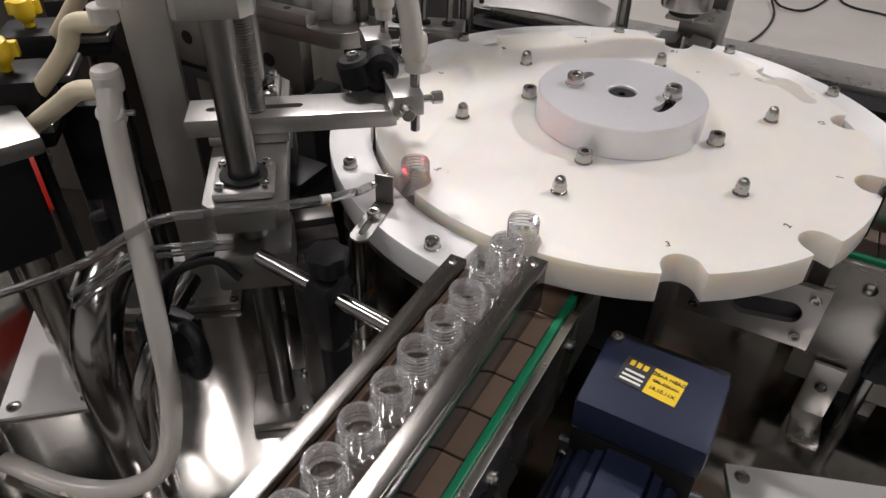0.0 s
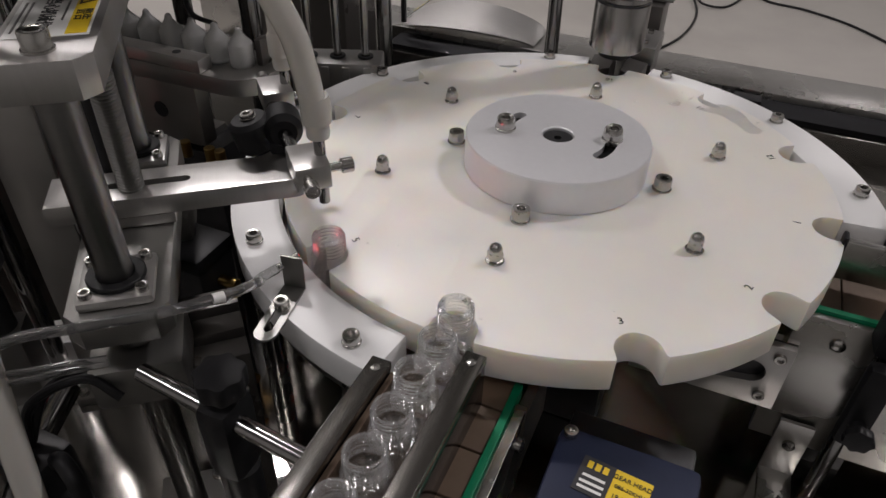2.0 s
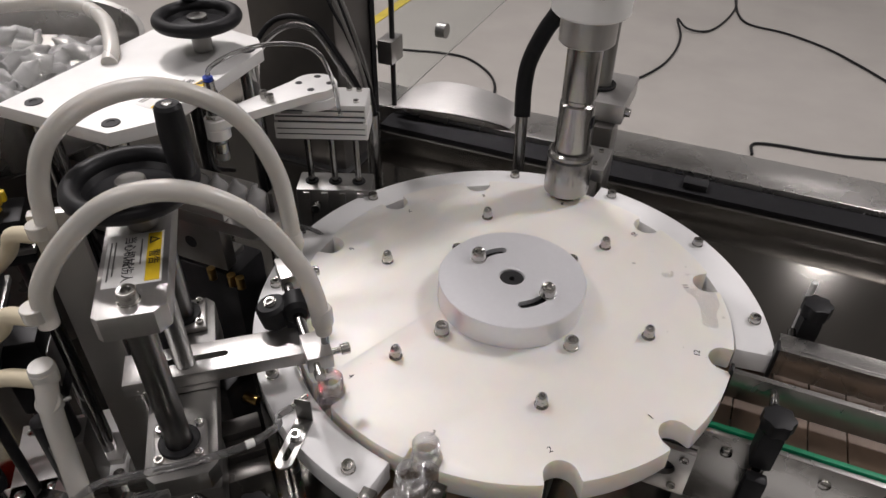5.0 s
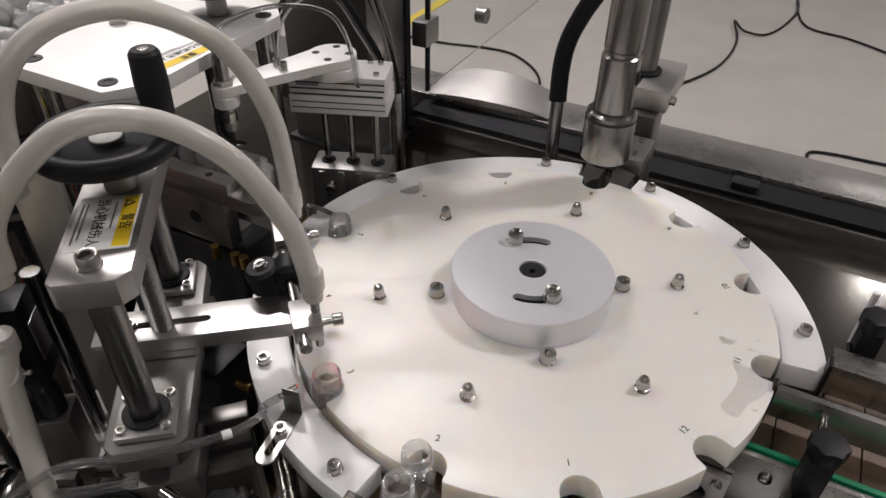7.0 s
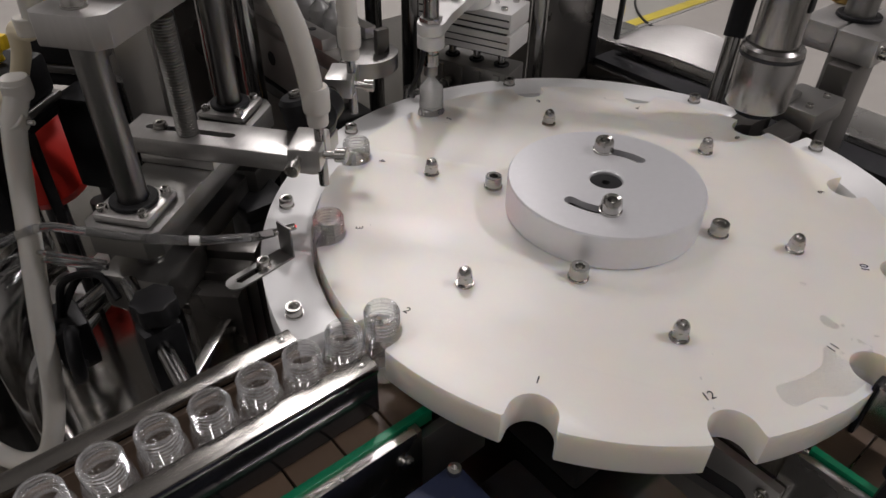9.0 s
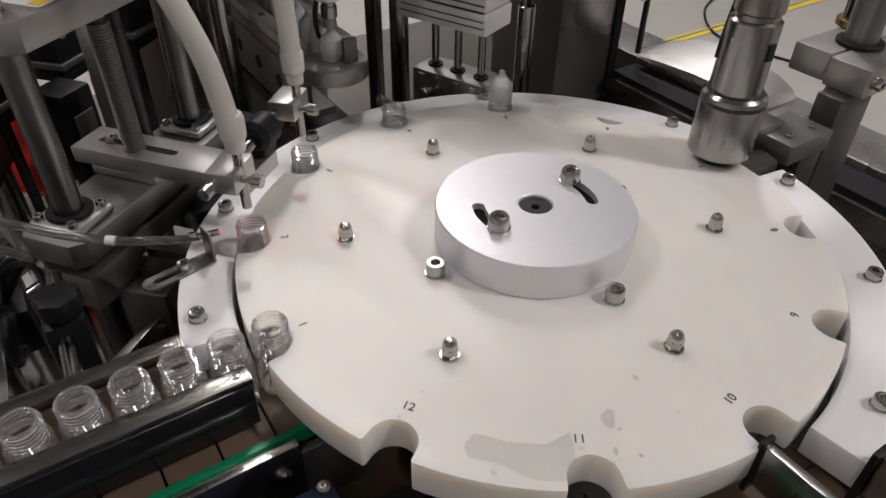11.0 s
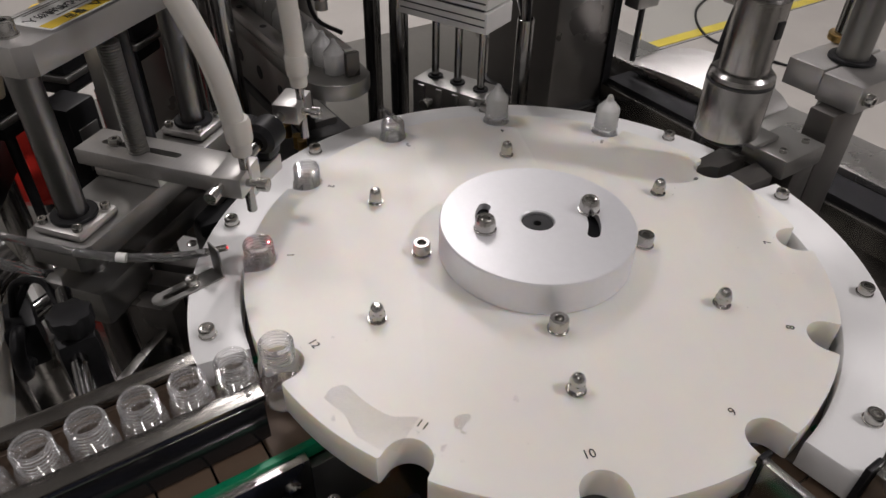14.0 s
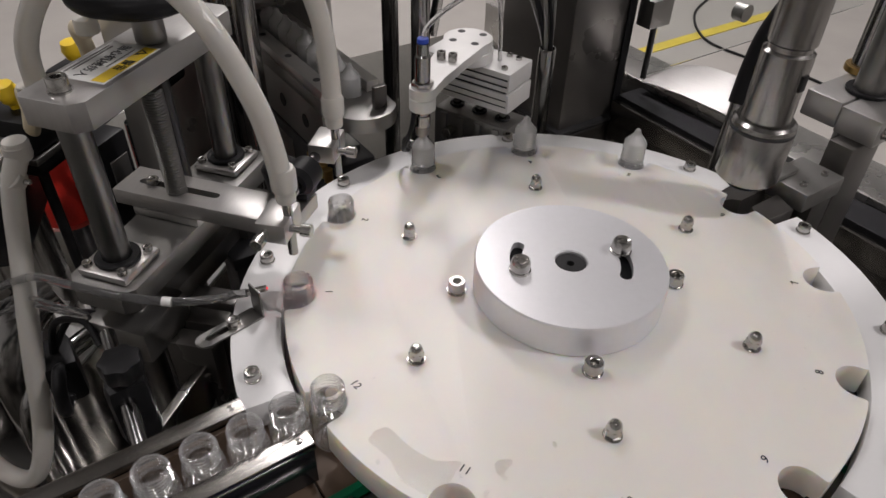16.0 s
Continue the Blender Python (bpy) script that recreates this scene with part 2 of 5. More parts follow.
def pipe(points, r, n=14, per=8, bm=None, smooth=True, hole=0.0):
    """A round tube swept along a smooth line through the points."""
    pts = spline(points, per) if smooth else [Vector(p) for p in points]
    own = bmesh.new()
    tangents = [(pts[min(i + 1, len(pts) - 1)] - pts[max(i - 1, 0)]).normalized() for i in range(len(pts))]
    side = tangents[0].orthogonal().normalized()
    loops = []
    for rad in ((r, hole) if hole else (r,)):
        rings = []
        s = side.copy()
        for p, t in zip(pts, tangents):
            s = (s - t * s.dot(t)).normalized()
            b = t.cross(s)
            rings.append([own.verts.new(p + rad * (math.cos(2 * math.pi * i / n) * s + math.sin(2 * math.pi * i / n) * b)) for i in range(n)])
        for a, c in zip(rings, rings[1:]):
            for i in range(n):
                own.faces.new((a[i], a[(i + 1) % n], c[(i + 1) % n], c[i]))
        loops.append(rings)
    for k in (0, -1):
        if hole:
            a, c = loops[0][k], loops[1][k]
            for i in range(n):
                own.faces.new((a[i], a[(i + 1) % n], c[(i + 1) % n], c[i]))
        else:
            own.faces.new(loops[0][k])
    return join(own, bm)


def rod(a, b, r, n=20, bm=None, c=0.0006):
    a, b = Vector(a), Vector(b)
    m = Matrix.Translation(a) @ (b - a).to_track_quat("Z", "Y").to_matrix().to_4x4()
    return cyl(r, 0, (b - a).length, n, c, bm, m)


def prism(outline, z0, z1, bm=None, m=None, bevel=0.0):
    """A plate from an outline of (x, y) pairs."""
    own = bmesh.new()
    f = own.faces.new([own.verts.new((x, y, z0)) for x, y in outline])
    up = bmesh.ops.extrude_face_region(own, geom=[f])["geom"]
    bmesh.ops.translate(own, vec=(0, 0, z1 - z0), verts=[v for v in up if isinstance(v, bmesh.types.BMVert)])
    if bevel:
        es = [e for e in own.edges if abs(e.verts[0].co.z - e.verts[1].co.z) < 1e-7]
        bmesh.ops.bevel(own, geom=es, offset=bevel, segments=2, affect="EDGES", profile=0.6)
    return join(own, bm, m)


def slot_cutter(ob, cutters):
    """Cuts the given cutter meshes out of ob's mesh for good."""
    bpy.context.view_layer.update()
    for bm in cutters:
        me = bpy.data.meshes.new("cut")
        bmesh.ops.recalc_face_normals(bm, faces=bm.faces)
        bm.to_mesh(me)
        bm.free()
        c = new("cut", me)
        c.matrix_world = ob.matrix_world
        mod = ob.modifiers.new("cut", "BOOLEAN")
        mod.operation, mod.object, mod.solver = "DIFFERENCE", c, "EXACT"
        bpy.context.view_layer.update()
        dg = bpy.context.evaluated_depsgraph_get()
        res = bpy.data.meshes.new_from_object(ob.evaluated_get(dg))
        ob.modifiers.clear()
        old = ob.data
        ob.data = res
        bpy.data.objects.remove(c)
        bpy.data.meshes.remove(old)
    for p in ob.data.polygons:
        p.use_smooth = True
    ob.data.set_sharp_from_angle(angle=radians(32))
    return ob


def words(text, size, depth=0.0002):
    """Lettering in the built-in font as a bmesh in the xy plane, centred."""
    cu = bpy.data.curves.new("words", "FONT")
    cu.body, cu.size, cu.extrude, cu.align_x, cu.align_y = text, size, depth, "CENTER", "CENTER"
    ob = new("words", cu)
    bpy.context.view_layer.update()
    me = bpy.data.meshes.new_from_object(ob.evaluated_get(bpy.context.evaluated_depsgraph_get()))
    bm = bmesh.new()
    bm.from_mesh(me)
    bpy.data.objects.remove(ob)
    bpy.data.meshes.remove(me)
    bpy.data.curves.remove(cu)
    return bm


def socket_bolt(parent, m, r=0.0065, h=0.008, washer=True, name="bolt", mat=None):
    """A socket head cap screw with a hex recess, as one part."""
    bm = lathe([(0, h * 0.45), (r * 0.5, h * 0.45), (r * 0.5, h * 0.98), (r * 0.55, h), (r * 0.92, h), (r, h * 0.9), (r, 0.0012), (r * 1.13, 0.0012), (r * 1.13, 0), (0, 0)] if washer else
               [(0, h * 0.45), (r * 0.5, h * 0.45), (r * 0.5, h * 0.98), (r * 0.55, h), (r * 0.92, h), (r, h * 0.9), (r, 0), (0, 0)], 18)
    return part(name, bm, mat or BOLT, parent, at=m)


def copies(ob, mats):
    """More of a part on the same mesh, under the same thing."""
    for m in mats:
        o = bpy.data.objects.new(ob.name.split(".")[0], ob.data)
        scene.collection.objects.link(o)
        o.parent, o.matrix_basis = ob.parent, m
        for key in ("label",):
            if key in ob:
                o[key] = ob[key]


def polar(r, deg, z):
    return (r * math.cos(radians(deg)), r * math.sin(radians(deg)), z)


def ease(x):
    x = min(1.0, max(0.0, x))
    return 0.5 - 0.5 * math.cos(math.pi * x)


# ---- the hall ----
def hall():
    fl = part("floor", box(-6, 6, -5, 7, -0.1, 0, 0), CONCRETE, smooth=False)
    tagged(fl, "pale polished concrete floor of a workshop", "floor", kind="structure")
    for name, args in (("wall_north", (-6, 6, 7, 7.2, 0, 4.6)), ("wall_south", (-6, 6, -5.2, -5, 0, 4.6)), ("wall_east", (6, 6.2, -5.2, 7.2, 0, 4.6)), ("wall_west", (-6.2, -6, -5.2, 7.2, 0, 4.6))):
        tagged(part(name, box(*args, 0), WALLPAINT, smooth=False), "plain pale grey painted workshop wall", "wall", kind="structure")
    tagged(part("ceiling", box(-6.2, 6.2, -5.2, 7.2, 4.6, 4.7, 0), CEILPAINT, smooth=False), "plain grey workshop ceiling", "ceiling", kind="structure")
    # fittings for every lamp, the two added fill lamps included
    for lx, ly, lz, lw, lsx, lsy in LAMPS:
        t = thing("ceiling_light", "unseen white ceiling light with a glowing diffuser, the southern two added as fill", "ceiling light", "ceiling lights", at=pose(lx, ly, 0))
        part("housing", box(-lsx / 2 - 0.04, lsx / 2 + 0.04, -lsy / 2 - 0.02, lsy / 2 + 0.02, lz + 0.06, lz + 0.14, 0.005), WALLPAINT, t)
        part("diffuser", box(-lsx / 2, lsx / 2, -lsy / 2, lsy / 2, lz + 0.02, lz + 0.055, 0.004), LAMPGLOW, t)
        for sx in (-lsx * 0.4, lsx * 0.4):
            part("hanger", rod((sx, 0, lz + 0.135), (sx, 0, 4.605), 0.004), CHROME, t)
    for (x0, y0), (x1, y1) in (((-1.78, -4.0), (-1.65, 6.5)),):
        d = math.hypot(x1 - x0, y1 - y0)
        ob = part("floor_line", box(0, d, -0.03, 0.03, 0.0, 0.004, 0), YELLOW_LINE, smooth=False, at=pose(x0, y0, 0, 0, 0, math.degrees(math.atan2(y1 - y0, x1 - x0))))
        tagged(ob, "worn yellow marking line painted on the concrete floor", "floor marking", kind="structure")
    cables = [
        [(-0.3, 2.5, 0.008), (-0.16, 2.8, 0.008), (-0.11, 3.04, 0.008), (-0.11, 3.3, 0.008), (-0.16, 3.5, 0.03), (-0.09, 3.4, 0.02), (0.02, 3.45, 0.008), (0.1, 3.73, 0.008), (0.11, 4.05, 0.008), (0.0, 4.6, 0.008)],
        [(0.08, 4.5, 0.008), (0.11, 4.0, 0.008), (0.19, 3.67, 0.008), (0.4, 3.59, 0.008), (0.6, 3.46, 0.008), (0.75, 3.29, 0.008), (0.84, 3.17, 0.008), (1.1, 2.8, 0.008)],
        [(-2.05, 3.1, 0.008), (-1.9, 2.75, 0.008), (-1.65, 2.52, 0.008), (-1.41, 2.51, 0.008), (-1.17, 2.56, 0.008), (-1.01, 2.54, 0.008), (-0.83, 2.37, 0.008), (-0.75, 2.1, 0.008), (-0.7, 1.6, 0.008)],
        [(0.33, 2.15, 0.008), (0.33, 2.24, 0.008), (0.42, 2.27, 0.008), (0.59, 2.28, 0.008), (0.79, 2.32, 0.008), (1.3, 2.5, 0.008)],
    ]
    for c in cables:
        ob = part("floor_cable", pipe(c, 0.006, 8), BLACK)
        tagged(ob, "thin black cable trailing over the concrete floor", "cable", "cables on the floor")


# ---- the machine's base ----
TABLE = 0.70


def machine_base():
    t = thing("machine_base", "stainless steel machine table with a raised back beam", "machine base")
    part("table_top", box(-0.9, 0.95, -0.9, 0.545, TABLE - 0.012, TABLE, 0.001), SHEET, t, smooth=False)
    part("skirt", box(-0.88, 0.93, -0.88, -0.86, 0.1, TABLE - 0.012, 0), SHEET, t, smooth=False)
    part("skirt", box(-0.88, 0.93, 0.66, 0.68, 0.1, TABLE - 0.05, 0), SHEET, t, smooth=False)
    part("skirt", box(-0.90, -0.88, -0.88, 0.68, 0.1, TABLE - 0.05, 0), SHEET, t, smooth=False)
    part("skirt", box(0.93, 0.95, -0.88, 0.68, 0.1, TABLE - 0.05, 0), SHEET, t, smooth=False)
    part("back_beam", box(-0.9, 0.95, 0.605, 0.705, TABLE - 0.05, 0.752, 0.004), STEEL, t, "brushed stainless beam")
    part("inner_lip", box(-0.445, 0.95, 0.535, 0.548, TABLE - 0.008, 0.735, 0.001), RAIL, t)
    part("seal_strip", box(-0.445, 0.95, 0.549, 0.604, TABLE - 0.02, 0.742, 0.002), RUBBER, t, "black rubber seal strip")
    part("front_beam", box(-0.9, 0.95, -0.96, -0.905, TABLE - 0.05, 0.735, 0.004), STEEL, t)
    for x in (-0.85, 0.9):
        for y in (-0.83, 0.63):
            part("leg", box(x - 0.03, x + 0.03, y - 0.03, y + 0.03, 0.02, TABLE - 0.05, 0.003), STEEL, t)
            part("foot", cyl(0.035, 0, 0.022), BLACK, t, at=pose(x, y, 0))
    # raised flap behind the column
    bm = bmesh.new()
    nu, nv = 20, 6
    for dz in (0.0, -0.0025):
        grid = []
        for i in range(nu + 1):
            u = i / nu
            x, rise = -0.435 + 0.235 * u, 0.032 * math.sin(math.pi * min(1.0, 0.08 + u * 0.92)) ** 0.6
            y0, y1 = 0.59 + 0.022 * u, 0.662 + 0.03 * math.sin(math.pi * min(0.5, u * 2))
            grid.append([bm.verts.new((x, y0 + (y1 - y0) * j / nv, 0.756 + dz + rise * (0.35 + 0.65 * j / nv))) for j in range(nv + 1)])
        for p, q in zip(grid, grid[1:]):
            for j in range(nv):
                bm.faces.new((p[j], q[j], q[j + 1], p[j + 1]))
    part("flap", bm, ALU, t, "arched stainless flap")
    part("hatch_catch", box(0.13, 0.17, 0.56, 0.585, 0.742, 0.754, 0.002), BLACK, t)


def column():
    t = thing("machine_column", "dark steel upright column with a glass guard door", "column")
    part("shaft", box(-0.62, -0.452, 0.425, 0.56, TABLE, 2.1, 0.004), DARKSTEEL, t)
    part("foot_plate", box(-0.63, -0.44, 0.415, 0.57, TABLE, TABLE + 0.006, 0.001), BLACK_OX, t)
    part("edge_strip", box(-0.451, -0.448, 0.54, 0.556, TABLE + 0.01, 2.0, 0.0005), RUBBER, t)
    d = thing("guard_door", "clear glass guard door standing open beside the column", "guard door")
    pane = part("pane", box(-0.432, -0.427, 0.59, 1.25, 0.775, 1.9, 0.001), PANE, d, smooth=False)
    pane.visible_shadow = False
    part("edge_profile", rod((-0.4295, 0.584, 0.77), (-0.4295, 0.584, 1.9), 0.005), BLACK_OX, d)
    for z in (0.86, 1.6):
        part("hinge", box(-0.45, -0.42, 0.562, 0.61, z, z + 0.045, 0.003), ALU_DARK, d)
    part("knob", cyl(0.016, -0.012, 0.012), ALU_DARK, d, at=pose(-0.4295, 0.816, 0.84, 0, 90, 0))


# ---- the dial and its guide ring ----
DIAL_TOP, DIAL_R, DIAL_THICK = 0.905, 0.2222, 0.0255
POCKET_R, RING_TOP = 0.2115, 0.896
STEP_MIDS, STEP_LONG = (2.99, 6.47, 9.95, 13.43), 1.5


def dial_angle(t):
    return -30.0 * sum(ease((t - m) / STEP_LONG + 0.5) for m in STEP_MIDS)


def dial_outline():
    """Round plate with twelve U-shaped pockets, one at every 30 degrees."""
    out = []
    r, c, fl = 0.0148, 0.2145, 0.0016
    for k in range(12):
        a0 = 30 * k
        half = math.degrees(math.asin((r + fl) / DIAL_R))
        for i in range(13):
            out.append(polar(DIAL_R, a0 - 30 + half + (30 - 2 * half) * i / 12, 0)[:2])
        ca, sa = math.cos(radians(a0)), math.sin(radians(a0))
        local = [(DIAL_R - 0.0022, -r - 0.0004)] + [(c - r * math.sin(math.pi * i / 14), -r * math.cos(math.pi * i / 14)) for i in range(15)] + [(DIAL_R - 0.0022, r + 0.0004)]
        out += [(x * ca - y * sa, x * sa + y * ca) for x, y in local]
    return out


def dial():
    t = thing("index_dial", "round white nylon index dial with twelve bottle pockets", "index dial", at=pose(0, 0, DIAL_TOP))
    part("dial_plate", prism(dial_outline(), -DIAL_THICK, 0, bevel=0.0007), NYLON, t)
    hub = part("hub", lathe([(0.0125, 0.0), (0.0742, 0.0), (0.075, 0.0008), (0.075, 0.0268), (0.0742, 0.028), (0.0135, 0.028), (0.0125, 0.027), (0.0125, 0.0)], 96), ANODISED, t, "silver anodised aluminium hub")
    cutters = []
    for s in (0, 180):
        pts, w = [], 0.0048
        for i in range(17):
            pts.append(polar(0.043 + w, 17 + s - 44 * i / 16, 0)[:2])
        e = 17 + s - 44
        pts += [tuple(Vector(polar(0.043, e, 0)[:2]) + w * Vector((math.cos(radians(e - a)), math.sin(radians(e - a))))) for a in range(20, 180, 20)]
        for i in range(17):
            pts.append(polar(0.043 - w, 17 + s - 44 + 44 * i / 16, 0)[:2])
        e = 17 + s
        pts += [tuple(Vector(polar(0.043, e, 0)[:2]) + w * Vector((math.cos(radians(e + 180 - a)), math.sin(radians(e + 180 - a))))) for a in range(20, 180, 20)]
        cutters.append(prism(pts, -0.002, 0.04))
    slot_cutter(hub, cutters)
    # black ring added inside the hub to paint the slots' deep shade
    part("slot_liner", lathe([(0.0375, 0.0002), (0.0485, 0.0002), (0.0485, 0.0225), (0.0375, 0.0225), (0.0375, 0.0002)], 64), RUBBER, t)
    part("hub_centre", lathe([(0, 0.012), (0.003, 0.012), (0.0032, 0.025), (0.0123, 0.025), (0.0124, 0.001), (0, 0.001)], 32), BLACK_OX, t)
    for a in (13.3, 193.3):
        x, y, _ = polar(0.043, a, 0)
        part("hub_bolt", lathe([(0, 0.035), (0.0035, 0.035), (0.0036, 0.0385), (0.006, 0.0395), (0.0072, 0.038), (0.0078, 0.034), (0.0078, 0.0300), (0.0085, 0.0298), (0.0085, 0.0282), (0.0045, 0.0282), (0.0045, 0.008), (0, 0.008)], 6 * 4), BOLT, t, at=pose(x, y, 0.0, 0, 0, 20))
    nut = lathe([(0, 0.0145), (0.0022, 0.0142), (0.004, 0.0127), (0.0049, 0.0102), (0.0051, 0.0075)], 18)
    hexa = [(0.0057 * math.cos(radians(60 * i)), 0.0057 * math.sin(radians(60 * i))) for i in range(6)]
    prism(hexa, 0.001, 0.0078, nut, bevel=0.0003)
    cyl(0.0066, 0, 0.0012, 20, 0.0002, nut)
    nut = part("acorn_nut", nut, BOLT, t, at=pose(*polar(0.1425, 30, 0)))
    copies(nut, [pose(*polar(0.1425, 30 + 60 * k, 0), 0, 0, 17 * k) for k in range(1, 6)])
    b = socket_bolt(t, pose(*polar(0.0885, 0, 0)), 0.0068, 0.0105, True, "socket_bolt")
    copies(b, [pose(*polar(0.0885, 90 * k, 0)) for k in range(1, 4)])
    for n in range(1, 13):
        a = -30 * (n - 1)
        part("number", words(str(n), 0.0082, 0.00012), INK, t, smooth=False, at=pose(*polar(0.1895, a - 1, 0.0002), 0, 0, a + 90 + (n * 37 % 25) - 12))
    # a puddle and drops of water
    rnd = random.Random(4)

    def puddle(cx, cy, r, stretch, turn):
        ring = []
        for i in range(28):
            a = 2 * math.pi * i / 28
            q = r * (1 + 0.22 * math.sin(2 * a + cx * 90) + 0.15 * math.sin(3 * a + cy * 70))
            ring.append((cx + q * stretch * math.cos(a) * math.cos(turn) - q * math.sin(a) * math.sin(turn), cy + q * stretch * math.cos(a) * math.sin(turn) + q * math.sin(a) * math.cos(turn)))
        return prism(ring, 0.00015, 0.0005)

    inner, outer = [], []
    for i in range(25):
        u = i / 24
        lo = 0.1915 + 0.0028 * math.sin(math.pi * u) - 0.006 * ease((u - 0.7) / 0.3)
        hi = 0.209 + 0.0075 * ease((u - 0.3) / 0.35) - 0.004 * ease((u - 0.85) / 0.15) + 0.0025 * ease((0.15 - u) / 0.15)
        w = math.sqrt(max(0.0, 1 - (1 - u / 0.14) ** 2)) if u < 0.14 else 1.0
        mid = (lo + hi) / 2
        inner.append(polar(mid - (mid - lo) * (0.08 + 0.92 * w), 40.6 + 17.2 * u, 0)[:2])
        outer.append(polar(mid + (hi - mid) * (0.08 + 0.92 * w), 40.6 + 17.2 * u, 0)[:2])
    lobe = inner + outer[::-1]
    part("puddle", prism(lobe, 0.00015, 0.0005), WATER, t, "clear puddle of spilt water")
    for r, a, q in ((0.2155, 45.7, 0.0017), (0.2115, 54.3, 0.001), (0.1954, 59, 0.0012), (0.1991, 64.3, 0.002), (0.1773, 65.3, 0.0048), (0.185, 66.5, 0.0014), (0.152, 75.2, 0.0018), (0.204, 68, 0.0012), (0.206, 63.5, 0.001)):
        x, y, _ = polar(r, a, 0)
        part("water_drop", puddle(x, y, q, 1.15, rnd.uniform(0, 6)), WATER, t)
    for k in range(22):
        x, y, _ = polar(rnd.uniform(0.15, 0.205), rnd.uniform(0, 330), 0)
        part("water_drop", puddle(x, y, rnd.uniform(0.0005, 0.001), 1.1, 0), WATER, t)
    drive = thing("dial_drive", "black turret gearbox under the index dial", "gearbox")
    part("spindle", cyl(0.05, 0.83, DIAL_TOP - DIAL_THICK), ALU_DARK, drive)
    part("gearbox", box(-0.085, 0.085, -0.085, 0.085, TABLE, 0.83, 0.006), BLACK_OX, drive)
    return t


def arc_plate(r0, r1, a0, a1, n=72):
    return [polar(r1, a0 + (a1 - a0) * i / n, 0)[:2] for i in range(n + 1)] + [polar(r0, a1 + (a0 - a1) * i / n, 0)[:2] for i in range(n + 1)]


def ring():
    t = thing("guide_ring", "white nylon guide ring around the index dial", "guide ring")
    for a0, a1 in ((7, 82), (97.5, 263)):
        part("ring_plate", prism(arc_plate(0.2262, 0.263, a0, a1, 72), RING_TOP - 0.024, RING_TOP, bevel=0.0007), NYLON_PURE, t)
    part("under_plate", prism(arc_plate(0.19, 0.258, 9, 260, 72), 0.859, 0.866, bevel=0.0005), ALU_DARK, t)
    angles = (257.3, 227.4, 197.5, 152.5, 107.4, 77.7, 47.9, 17.8)
    b = socket_bolt(t, pose(*polar(0.25, angles[0], RING_TOP)), 0.0056, 0.0075, True, "bolt")
    copies(b, [pose(*polar(0.25, a, RING_TOP)) for a in angles[1:]])
    p = part("post", cyl(0.009, TABLE, RING_TOP - 0.024), STEEL, t, at=pose(*polar(0.25, angles[0], 0)))
    copies(p, [pose(*polar(0.25, a, 0)) for a in angles[1:]])


# ---- infeed conveyor along y, outfeed conveyor along x ----
BELT_Z, PITCH, SPEED = 0.866, 0.0335, 0.0866


def slat_bm():
    bm = box(-0.041, 0.041, -PITCH / 2 + 0.0006, PITCH / 2 - 0.0006, -0.004, 0, 0.0007)
    return bm


def bracket_knob(name, parent, m, r=0.014, h=0.02):
    """A lobed clamping knob with its stud."""
    bm = bmesh.new()
    prof = []
    for i in range(48):
        a = 2 * math.pi * i / 48
        q = r * (1 + 0.07 * math.cos(7 * a))
        prof.append((q * math.cos(a), q * math.sin(a)))
    prism(prof, 0.004, h, bm, bevel=0.002)
    cyl(r * 0.6, -0.004, 0.005, 20, bm=bm)
    return part(name, bm, BLACK, parent, at=m)


